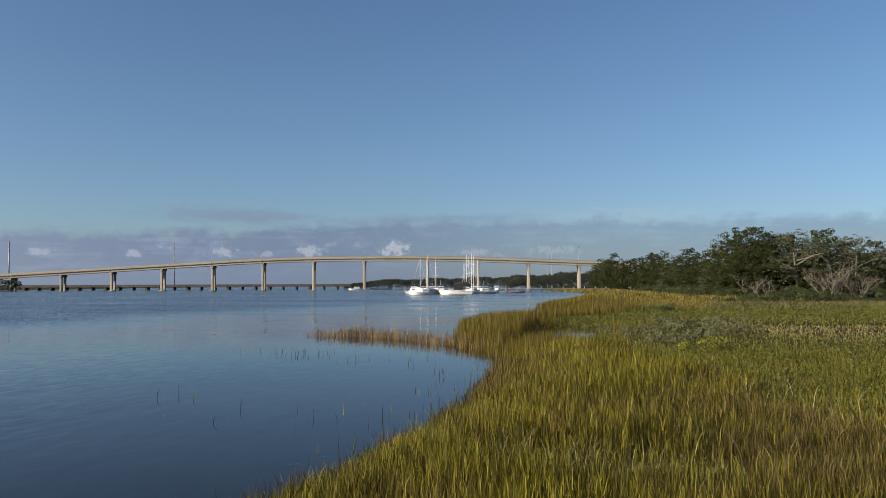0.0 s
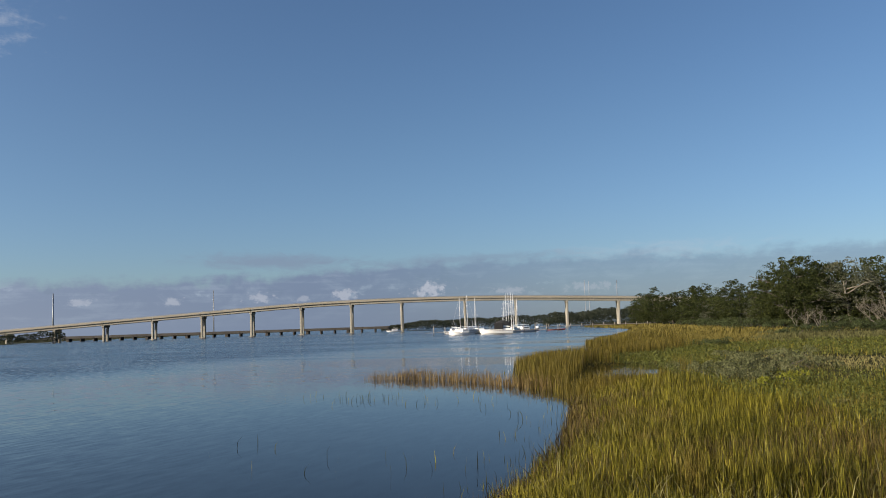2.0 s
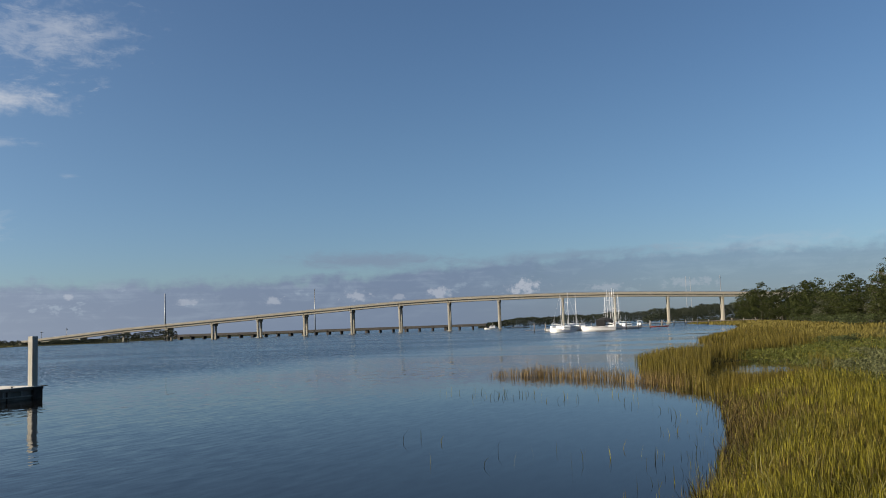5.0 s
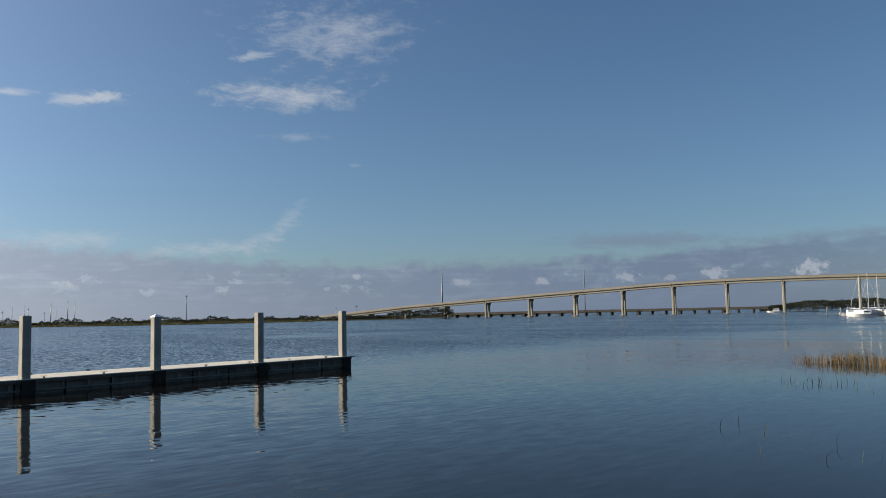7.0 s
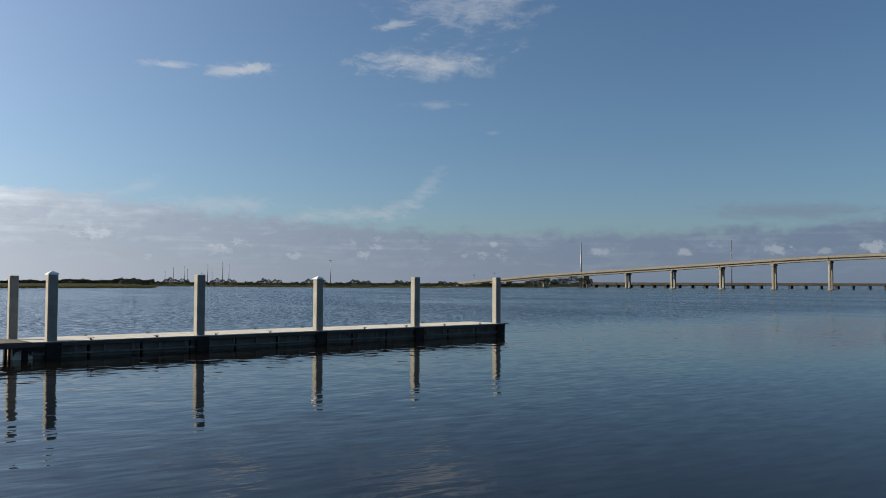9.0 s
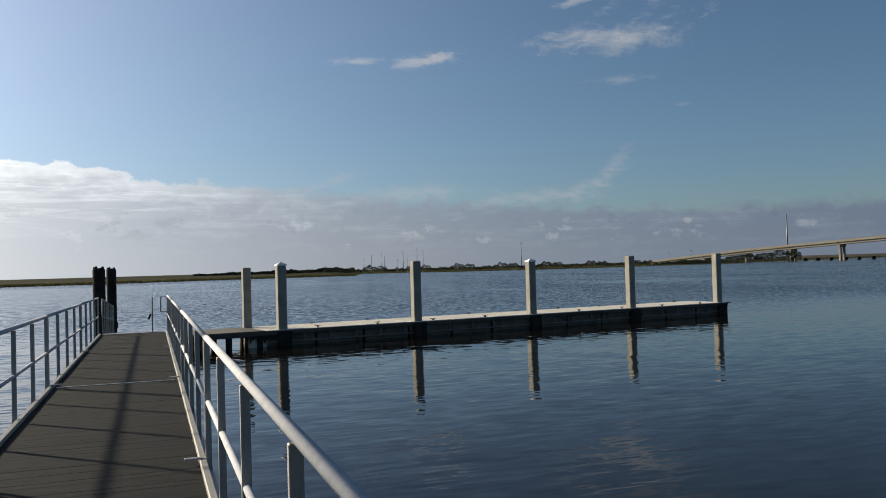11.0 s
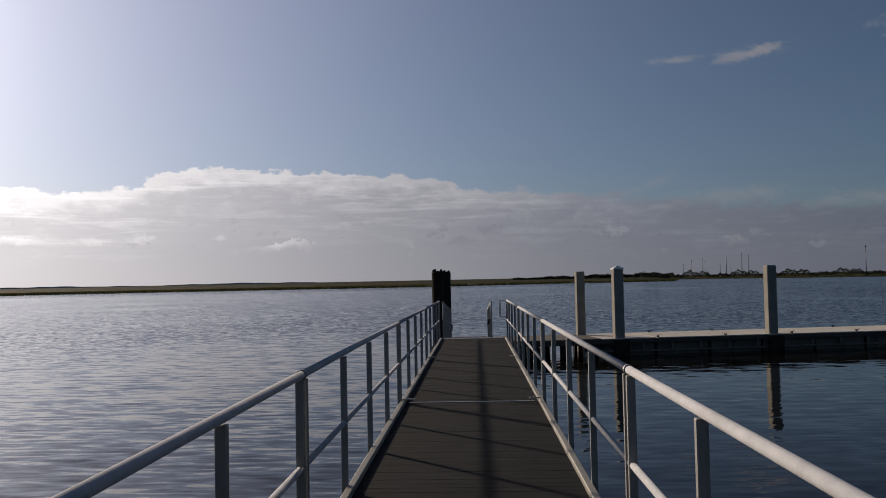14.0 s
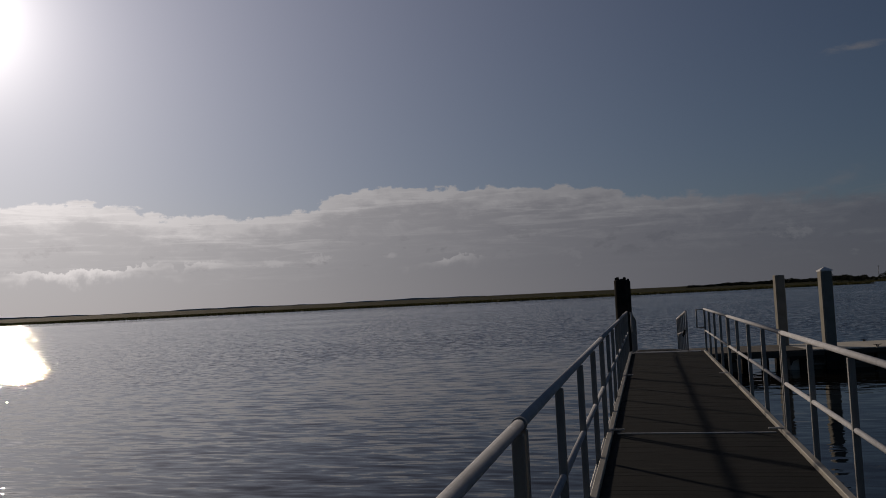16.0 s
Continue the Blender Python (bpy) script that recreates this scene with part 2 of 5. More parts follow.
# ---- materials ----
def material(name, a, b, rough=0.7, metal=0.0, scale=3.0, fine=40.0, bump=0.0, vary=0.0, island=0.0, stain=None, stretch=(1, 1, 1), rough2=None,
             world=True, through_light=0.0, gloss=0.5):
    """Two colours mixed by noise at two sizes, with relief, wear and variation from piece to piece."""
    m = bpy.data.materials.new(name)
    m.use_nodes = True
    N = Nodes(m.node_tree)
    if world:
        pos = N.add("ShaderNodeNewGeometry").outputs["Position"]
    else:
        pos = N.add("ShaderNodeTexCoord").outputs["Object"]
    mp = N.add("ShaderNodeMapping")
    N.put(mp.inputs[0], pos)
    mp.inputs["Scale"].default_value = stretch
    pos = mp.outputs[0]
    big = N.noise(pos, scale, 5.0, 0.6)
    small = N.noise(pos, fine, 4.0, 0.6)
    f = N.ramp01(N.math("ADD", N.math("MULTIPLY", big, 0.65), N.math("MULTIPLY", small, 0.35)), 0.32, 0.68)
    if island:
        f = N.math("ADD", N.math("MULTIPLY", f, 0.55), N.math("MULTIPLY", N.add("ShaderNodeNewGeometry").outputs["Random Per Island"], 0.45))
    col = N.mix(f, a, b)
    if stain:
        col = N.mix(N.math("MULTIPLY", N.ramp01(N.noise(pos, scale * 0.6 + 0.37, 6.0, 0.7, 0.6), 0.52, 0.72), 0.7), col, stain)
    if vary or island:
        v = N.add("ShaderNodeObjectInfo").outputs["Random"] if vary else N.add("ShaderNodeNewGeometry").outputs["Random Per Island"]
        amount = vary or island
        k = N.math("ADD", 1.0 - amount, N.math("MULTIPLY", v, 2 * amount))
        sc = N.add("ShaderNodeVectorMath", operation="SCALE")
        N.put(sc.inputs[0], col)
        N.put(sc.inputs["Scale"], k)
        col = sc.outputs[0]
    p = N.add("ShaderNodeBsdfPrincipled")
    N.put(p.inputs["Base Color"], col)
    p.inputs["Metallic"].default_value = metal
    p.inputs["Specular IOR Level"].default_value = gloss
    N.put(p.inputs["Roughness"], N.math("ADD", rough - 0.06, N.math("MULTIPLY", small, 0.12)))
    if bump:
        bn = N.add("ShaderNodeBump")
        bn.inputs["Strength"].default_value, bn.inputs["Distance"].default_value = 1.0, bump
        N.put(bn.inputs["Height"], N.math("ADD", N.math("MULTIPLY", small, 0.5), big))
        N.put(p.inputs["Normal"], bn.outputs[0])
    o = N.add("ShaderNodeOutputMaterial")
    shader = p.outputs[0]
    if through_light:
        t = N.add("ShaderNodeBsdfTranslucent")
        N.put(t.inputs[0], col)
        mx = N.add("ShaderNodeMixShader")
        mx.inputs[0].default_value = through_light
        N.put(mx.inputs[1], shader)
        N.put(mx.inputs[2], t.outputs[0])
        shader = mx.outputs[0]
    N.put(o.inputs[0], shader)
    return m


def water_material():
    """River water: slopes of wavelets at three sizes, calm under the marsh, stirred by the gangway, choppy in the open river."""
    m = bpy.data.materials.new("river_water")
    m.use_nodes = True
    N = Nodes(m.node_tree)
    pos = N.add("ShaderNodeNewGeometry").outputs["Position"]
    sep = N.add("ShaderNodeSeparateXYZ")
    N.put(sep.inputs[0], pos)
    x, y = sep.outputs[0], sep.outputs[1]

    def slopes(scale, stretch, turn, detail, amount, side=0.9):
        mp = N.add("ShaderNodeMapping")
        N.put(mp.inputs[0], pos)
        mp.inputs["Rotation"].default_value, mp.inputs["Scale"].default_value = (0, 0, radians(turn)), (stretch, 1.0, 1.0)
        t = N.add("ShaderNodeTexNoise")
        N.put(t.inputs["Vector"], mp.outputs[0])
        t.inputs["Scale"].default_value, t.inputs["Detail"].default_value, t.inputs["Distortion"].default_value = scale, detail, 0.4
        c = N.add("ShaderNodeSeparateColor")
        N.put(c.inputs[0], t.outputs["Color"])
        return [N.math("MULTIPLY", N.math("MULTIPLY", N.math("SUBTRACT", c.outputs[i], 0.5), k), amount) for i, k in ((0, side), (1, 2.0))]

    mp = N.add("ShaderNodeMapping")
    N.put(mp.inputs[0], pos)
    mp.inputs["Scale"].default_value = (0.5, 1.0, 1.0)
    patch = N.noise(mp.outputs[0], 0.03, 5.0, 0.6, 0.8)
    calm = N.ramp01(patch, 0.50, 0.68)
    # wind reaches the open river beyond a ragged line
    reach = N.math("ADD", N.math("ADD", y, N.math("MULTIPLY", N.ramp01(x, -8.0, -26.0), 20.0)), N.math("MULTIPLY", N.math("SUBTRACT", patch, 0.5), 40.0))
    windy = N.math("MULTIPLY", N.ramp01(reach, 20.0, 55.0), N.math("SUBTRACT", 1.0, N.math("MULTIPLY", calm, 0.45)))
    # long dark streaks where a breath of wind brushes the sheltered reach
    ms = N.add("ShaderNodeMapping")
    N.put(ms.inputs[0], pos)
    ms.inputs["Rotation"].default_value, ms.inputs["Scale"].default_value = (0, 0, radians(-21)), (1.0, 0.16, 1.0)
    streaks = N.math("MULTIPLY", N.ramp01(N.noise(ms.outputs[0], 0.05, 4.0, 0.6, 0.5), 0.46, 0.62), N.ramp01(N.math("ADD", N.math("MULTIPLY", x, 0.93), N.math("MULTIPLY", y, 0.36)), 52.0, 95.0))
    # ripples stirred round the gangway, all but still under the marsh
    stir = N.math("ADD", N.math("MULTIPLY", N.ramp01(N.math("SUBTRACT", y, N.math("MULTIPLY", x, 0.25)), -18.0, 6.0), 0.36), N.math("ADD", 0.10, N.ramp01(x, 5.0, -6.0)))
    stirred = N.math("MULTIPLY", N.math("ADD", stir, N.math("MULTIPLY", streaks, 0.9)), N.math("ADD", 0.75, N.math("MULTIPLY", patch, 0.4)))
    sw = slopes(2.4, 0.32, 12, 1.0, N.math("MULTIPLY", stirred, 0.065))
    rp = slopes(5.0, 0.26, 17, 1.0, N.math("MULTIPLY", stirred, 0.125))
    rf = slopes(15.0, 0.30, 4, 1.0, N.math("MULTIPLY", stirred, 0.03))
    ch = slopes(5.2, 0.6, -4, 3.0, N.math("MULTIPLY", windy, 0.32), 1.8)
    c2 = slopes(2.3, 1.0, 20, 2.0, N.math("MULTIPLY", windy, 0.15), 1.8)
    sx, sy = [N.math("ADD", N.math("ADD", N.math("ADD", sw[i], rp[i]), rf[i]), N.math("ADD", ch[i], c2[i])) for i in (0, 1)]
    open_ = N.math("MULTIPLY", N.ramp01(x, 52.0, 30.0), N.math("ADD", 0.3, N.math("MULTIPLY", N.math("MULTIPLY", N.ramp01(x, -1.0, 6.0), N.ramp01(y, 12.0, -4.0)), 0.8)))
    # the faces of wind waves that show are those that lean towards the near bank
    sx = N.math("SUBTRACT", sx, N.math("ADD", N.math("ADD", N.math("MULTIPLY", open_, 0.010), N.math("MULTIPLY", windy, 0.030)), N.math("MULTIPLY", streaks, 0.035)))
    sy = N.math("SUBTRACT", sy, N.math("ADD", N.math("ADD", N.math("MULTIPLY", open_, 0.011), N.math("MULTIPLY", windy, 0.066)), N.math("MULTIPLY", streaks, 0.012)))
    nv = N.add("ShaderNodeVectorMath", operation="NORMALIZE")
    N.put(nv.inputs[0], N.xyz(sx, sy, 1.0))
    p = N.add("ShaderNodeBsdfPrincipled")
    p.inputs["Base Color"].default_value = (0.0068, 0.0057, 0.0038, 1)
    p.inputs["IOR"].default_value = 1.28
    p.inputs["Specular Tint"].default_value = (0.95, 0.84, 0.70, 1)      # tints steep sky reflections, painting them warmer and a little darker
    N.put(p.inputs["Roughness"], N.math("ADD", N.math("ADD", 0.012, N.math("MULTIPLY", N.ramp01(x, 30.0, 90.0), 0.06)), N.math("MULTIPLY", windy, 0.008)))
    N.put(p.inputs["Normal"], nv.outputs[0])
    o = N.add("ShaderNodeOutputMaterial")
    N.put(o.inputs[0], p.outputs[0])
    return m


M_WATER = water_material()
M_GROUND = material("marsh_ground", (0.026, 0.027, 0.011), (0.046, 0.044, 0.019), 0.9, scale=0.05, fine=0.8, stain=(0.03, 0.032, 0.014), gloss=0.02)
M_CONC = material("pale_concrete", (0.475, 0.4465, 0.38), (0.589, 0.5605, 0.4845), 0.85, scale=0.9, fine=25, bump=0.006, stain=(0.33, 0.30, 0.24))
M_PILE = material("pile_concrete", (0.225, 0.215, 0.186), (0.30, 0.287, 0.248), 0.9, scale=1.4, fine=30, stain=(0.20, 0.185, 0.15), gloss=0.15, vary=0.08)
M_DARKPILE = material("black_pile_sleeve", (0.018, 0.017, 0.015), (0.042, 0.038, 0.033), 0.9, scale=2.0, fine=30, bump=0.01, gloss=0.06)
M_WALE = material("weathered_wale_timber", (0.050, 0.043, 0.034), (0.095, 0.082, 0.064), 0.85, scale=1.2, fine=22, bump=0.01, stretch=(0.2, 1, 1), vary=0.2)
M_LANDING = material("dark_landing_boards", (0.05, 0.044, 0.036), (0.095, 0.085, 0.068), 0.88, scale=1.2, fine=22, bump=0.01, stretch=(1, 0.2, 1), vary=0.2)
M_FLOAT = material("float_side", (0.085, 0.082, 0.066), (0.145, 0.135, 0.108), 0.8, scale=1.5, fine=20, stain=(0.016, 0.018, 0.014))
M_RIB = material("weathered_grey_rib", (0.13, 0.125, 0.108), (0.20, 0.19, 0.165), 0.85, scale=3, fine=30, stain=(0.07, 0.07, 0.06), gloss=0.15)
M_BRACKET = material("galvanized_bracket", (0.32, 0.32, 0.32), (0.45, 0.45, 0.44), 0.5, 0.6, scale=4, fine=60)
M_ALU = material("aluminium_rail", (0.37, 0.38, 0.40), (0.47, 0.48, 0.50), 0.85, 0.0, scale=9, fine=160, bump=0.002, stain=(0.33, 0.335, 0.345), gloss=0.22, vary=0.05)
M_ALUPOST = material("aluminium_post", (0.2448, 0.2414, 0.2346), (0.3128, 0.3094, 0.2992), 0.5, 0.5, scale=3, fine=80, stain=(0.24, 0.24, 0.235), vary=0.07)
M_KERB = material("aluminium_kerb", (0.2604, 0.248, 0.217), (0.3224, 0.31, 0.2728), 0.6, 0.2, scale=3, fine=50, stain=(0.24, 0.22, 0.18))
M_BOARD = material("dark_composite_board", (0.0105, 0.0122, 0.0130), (0.0175, 0.0200, 0.0215), 0.92, scale=2.5, fine=45, bump=0.002, vary=0.08, stretch=(1, 4, 1), stain=(0.030, 0.030, 0.027), gloss=0.08)
M_CAP = material("white_pile_cap", (0.78, 0.78, 0.76), (0.84, 0.84, 0.82), 0.4, scale=6, fine=40, stain=(0.6, 0.58, 0.52))
M_BRIDGE = material("bridge_concrete", (0.205, 0.190, 0.150), (0.255, 0.240, 0.196), 0.85, scale=0.05, fine=0.7, stain=(0.36, 0.32, 0.25))
M_PARAPET = material("bridge_parapet", (0.2091, 0.1876, 0.1402), (0.2649, 0.2381, 0.1845), 0.85, scale=0.08, fine=0.9)
M_OLD = material("old_bridge_concrete", (0.030, 0.028, 0.025), (0.055, 0.050, 0.045), 0.9, scale=0.08, fine=0.9)
M_POLE = material("steel_pole", (0.14, 0.15, 0.16), (0.20, 0.21, 0.22), 0.5, 0.3, scale=0.1, fine=1)
M_PALEPOLE = material("pale_steel_pole", (0.20, 0.21, 0.22), (0.27, 0.28, 0.29), 0.8, 0.0, scale=0.1, fine=1)
M_BARK = material("oak_bark", (0.035, 0.03, 0.024), (0.075, 0.062, 0.05), 0.9, scale=0.8, fine=6, bump=0.03)
M_DEAD = material("bleached_dead_wood", (0.085, 0.074, 0.054), (0.15, 0.132, 0.098), 0.85, scale=1.2, fine=9, bump=0.01)
M_LEAF = material("oak_leaves", (0.014, 0.021, 0.006), (0.042, 0.048, 0.0115), 0.6, scale=0.14, fine=1.4, island=0.45, through_light=0.25, gloss=0.12)
M_LEAF2 = material("grey_green_leaves", (0.046, 0.052, 0.030), (0.088, 0.090, 0.056), 0.65, scale=0.2, fine=1.4, island=0.4, through_light=0.2, gloss=0.12)
M_OXEYE = material("oxeye_leaves", (0.066, 0.072, 0.030), (0.115, 0.118, 0.052), 0.65, scale=0.4, fine=2, island=0.4, through_light=0.2, gloss=0.12)
M_FARGOLD = material("far_golden_grass", (0.092, 0.077, 0.015), (0.132, 0.107, 0.025), 0.6, scale=0.05, fine=0.4, island=0.35, through_light=0.25, gloss=0.12)
M_FARWOOD = material("far_wood_leaves", (0.018, 0.023, 0.015), (0.030, 0.035, 0.023), 0.9, scale=0.03, fine=0.4, island=0.15, gloss=0.1)
M_SHRUB = material("dark_shrub_leaves", (0.028, 0.038, 0.014), (0.056, 0.0684, 0.0245), 0.6, scale=0.3, fine=2, island=0.4, through_light=0.2, gloss=0.12)
M_YELLOWBUSH = material("yellow_shrub_leaves", (0.1125, 0.12, 0.012), (0.18, 0.18, 0.0225), 0.6, scale=0.6, fine=3, island=0.3, through_light=0.3, gloss=0.12)
M_CORD = material("green_cordgrass", (0.036, 0.038, 0.005), (0.150, 0.130, 0.013), 0.55, scale=0.22, fine=2.2, island=0.7, through_light=0.25, stain=(0.14, 0.095, 0.03), gloss=0.12)
M_GOLD = material("golden_cordgrass", (0.05715, 0.04513, 0.00738), (0.1177, 0.09168, 0.01476), 0.55, scale=0.25, fine=2.2, island=0.55, through_light=0.28, stain=(0.085, 0.095, 0.018), gloss=0.12)
# brown of dead leaves, with shade between stems put into the colour
M_WITHER_SHADE = material("withered_marsh_leaves", (0.018, 0.013, 0.007), (0.042, 0.030, 0.014), 0.75, scale=0.4, fine=3.0, island=0.5, gloss=0.1)
M_STRAW = material("pale_straw_leaf", (0.17, 0.16, 0.055), (0.27, 0.245, 0.10), 0.55, scale=1.0, fine=6, island=0.3, through_light=0.25, gloss=0.15)
M_SPIT = material("pale_brown_cordgrass", (0.10, 0.068, 0.026), (0.19, 0.135, 0.058), 0.6, scale=0.5, fine=2.2, island=0.45, through_light=0.25, gloss=0.12)
M_RUSSET = material("russet_marsh_grass", (0.052, 0.038, 0.012), (0.102, 0.074, 0.022), 0.6, scale=0.3, fine=2.2, island=0.6, through_light=0.22, stain=(0.11, 0.115, 0.028), gloss=0.12)
M_WORT = material("saltwort_leaves", (0.044, 0.054, 0.010), (0.100, 0.108, 0.024), 0.55, scale=0.25, fine=2.4, island=0.32, through_light=0.22, stain=(0.125, 0.105, 0.040), gloss=0.12)
M_DRY = material("dry_marsh_grass", (0.105, 0.092, 0.034), (0.150, 0.130, 0.050), 0.6, scale=0.3, fine=2.0, island=0.35, through_light=0.3, stain=(0.14, 0.17, 0.05), gloss=0.12)
M_FARGRASS = material("far_marsh_grass", (0.058, 0.058, 0.018), (0.092, 0.087, 0.032), 0.6, scale=0.02, fine=0.3, island=0.35, through_light=0.25, gloss=0.12)
# distance haze put into the coast's own pale blue-grey
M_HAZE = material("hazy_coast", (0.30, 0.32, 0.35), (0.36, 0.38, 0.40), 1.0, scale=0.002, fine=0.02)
M_WHITE = material("white_gelcoat", (0.78, 0.78, 0.76), (0.84, 0.84, 0.82), 0.25, scale=0.5, fine=4)
M_CANVAS = material("black_canvas", (0.0072, 0.0072, 0.0078), (0.015, 0.015, 0.0162), 0.85, scale=1.0, fine=8)
M_MAST = material("white_mast", (0.504, 0.504, 0.4968), (0.576, 0.576, 0.5688), 0.4, scale=0.5, fine=5)
M_GLASS = material("dark_cabin_window", (0.01, 0.012, 0.015), (0.02, 0.022, 0.026), 0.1, scale=1, fine=4)
M_RED = material("red_hull_paint", (0.45, 0.05, 0.03), (0.55, 0.08, 0.05), 0.4, scale=1, fine=6)
M_TIMBER = material("grey_dock_timber", (0.16, 0.14, 0.12), (0.25, 0.22, 0.19), 0.85, scale=0.8, fine=9, bump=0.01)
M_BRICK = material("tan_house_wall", (0.24, 0.15, 0.10), (0.32, 0.21, 0.15), 0.85, scale=0.6, fine=6)
M_ROOF = material("pale_metal_roof", (0.38, 0.37, 0.35), (0.45, 0.44, 0.42), 0.5, scale=0.4, fine=4)


# ---- helpers for things ----
def thing(name, at=(0, 0, 0), turn=0.0, label="", category="", group="", kind=""):
    ob = new(name)
    ob.empty_display_size = 0.2
    ob.matrix_basis = pose(*at, 0, 0, turn)
    return tagged(ob, label, category, group, kind)


def mesh_of(name, bm, mat, smooth=False):
    me = bpy.data.meshes.new(name)
    bm.to_mesh(me)
    bm.free()
    me.materials.append(mat)
    if smooth:
        me.shade_smooth()
    return me


def part(name, bm, mat, parent=None, label="", m=None, smooth=False):
    me = mesh_of(name, bm, mat, smooth) if isinstance(bm, bmesh.types.BMesh) else bm
    ob = new(name, me)
    if parent:
        ob.parent = parent
    if m is not None:
        ob.matrix_basis = m
    if label:
        ob["label"] = label
    return ob


def box(sx, sy, sz, at=(0, 0, 0), bevel=0.0, bm=None):
    bm = bm or bmesh.new()
    made = bmesh.ops.create_cube(bm, size=1.0, matrix=Matrix.Translation(at) @ Matrix.Diagonal((sx, sy, sz, 1)))
    if bevel:
        edges = list({e for v in made["verts"] for e in v.link_edges})
        bmesh.ops.bevel(bm, geom=edges, offset=bevel, segments=1, affect="EDGES")
    return bm


def tube(path, radii, segs=8, bm=None):
    """A round bar along a list of points, tapered by its radii."""
    bm = bm or bmesh.new()
    path = [Vector(p) for p in path]
    if not hasattr(radii, "__len__"):
        radii = [radii] * len(path)
    rings = []
    for i, p in enumerate(path):
        d = (path[min(i + 1, len(path) - 1)] - path[max(i - 1, 0)]).normalized()
        u = d.cross(Vector((0, 0, 1)) if abs(d.z) < 0.9 else Vector((1, 0, 0))).normalized()
        v = d.cross(u)
        rings.append([bm.verts.new(p + (u * math.cos(6.28318 * k / segs) + v * math.sin(6.28318 * k / segs)) * radii[i]) for k in range(segs)])
    for a, b in zip(rings, rings[1:]):
        for k in range(segs):
            bm.faces.new((a[k], a[(k + 1) % segs], b[(k + 1) % segs], b[k]))
    bm.faces.new(rings[0][::-1])
    bm.faces.new(rings[-1])
    return bm


def mesh_from(name, verts, faces, mat, smooth=False):
    """A mesh from arrays of corners and of faces with an equal number of corners."""
    me = bpy.data.meshes.new(name)
    n, k = len(faces), faces.shape[1]
    me.vertices.add(len(verts))
    me.vertices.foreach_set("co", np.ascontiguousarray(verts, dtype=np.float32).ravel())
    me.loops.add(n * k)
    me.loops.foreach_set("vertex_index", np.ascontiguousarray(faces, dtype=np.int32).ravel())
    me.polygons.add(n)
    me.polygons.foreach_set("loop_start", np.arange(0, n * k, k, dtype=np.int32))
    me.update(calc_edges=True)
    me.materials.append(mat)
    if smooth:
        me.shade_smooth()
    return me


# ---- ground and water ----
SHORE = [(-40, -17), (-8, -16), (5, -14.5), (9, -14.9), (13, -14.7), (16, -14.6), (20, -14.3), (25, -13.5), (30, -12.4), (36.2, -10.8), (41, -8.5),
         (44, -5.8), (46.2, -5.0), (52, -2.8), (62, 0.6), (68.5, 2.9), (72, 2.6), (78, 0.4), (84, -1.2), (92, -2.2), (102, 0.2), (109, 4.2), (113, 8.2), (117, 9.6), (128, 11.2), (150, 13.6), (178, 18.2), (214, 24.6), (262, 32.4), (300, 42),
         (355, 61), (425, 88), (500, 111), (620, 146), (815, 202), (1200, 330)]
SH = np.array(SHORE, dtype=float)
TREELINE = np.array([(172, -30), (178, -19), (208, -8), (268, 7), (380, 36), (470, 62), (580, 96), (700, 136), (1200, 300)], dtype=float)


def inland(x, y):
    """How far a place lies on the land side of the near shore; negative in the river."""
    x, y = np.asarray(x, dtype=float), np.asarray(y, dtype=float)
    best = np.full(x.shape, 1e9)
    land = np.zeros(x.shape, dtype=bool)
    for a, b in zip(SH, SH[1:]):
        d = b - a
        t = np.clip(((x - a[0]) * d[0] + (y - a[1]) * d[1]) / (d @ d), 0, 1)
        best = np.minimum(best, np.hypot(x - a[0] - t * d[0], y - a[1] - t * d[1]))
    for a, b in zip(SH, np.vstack([SH[1:], [[9000, 330]]])):
        # the shore seen from below: an odd number of crossings above means land
        lo, hi = min(a[0], b[0]), max(a[0], b[0])
        at = a[1] + (x - a[0]) / (b[0] - a[0]) * (b[1] - a[1])
        land ^= (x >= lo) & (x < hi) & (y < at)
    land |= (x < -40) & (y < -17)
    return np.where(land, best, -best)


def behind_trees(x, y):
    """How far a place lies beyond the edge of the wood."""
    return np.interp(x, TREELINE[:, 0], TREELINE[:, 1]) - y


def ground_height(x, y):
    d = inland(x, y)
    z = np.clip((d - 1.0) * 0.25, -1.6, 0.16)
    z += np.where(d > 3, np.clip((d - 3) * 0.006, 0, 0.25), 0)
    z -= 1.2 * np.exp(-(((x - 58.0) / 6.0) ** 2 + ((y + 8.3 - (x - 58.0) * 0.21) / 2.0) ** 2) * 1.1)
    r = np.hypot(x - 1.5, y + 20)
    z = np.maximum(z, np.clip(1.25 - (r - 4.0) * 0.45, -2, 1.25))
    # marsh across the river
    az = np.degrees(np.arctan2(-(x - 0), y + 12))
    far = np.interp(az, [-60, -48, -40, -32, -26, -20, -13.6, -13.2, -3, 4, 17, 36, 46, 75, 100], [2500, 1100, 640, 560, 520, 540, 620, 440, 405, 375, 385, 400, 470, 560, 700])
    dist = np.hypot(x, y + 12)
    z = np.maximum(z, np.where(y > 0, np.clip((dist - far) * 0.2 - 0.3, -1.6, 0.5), -9))
    return z


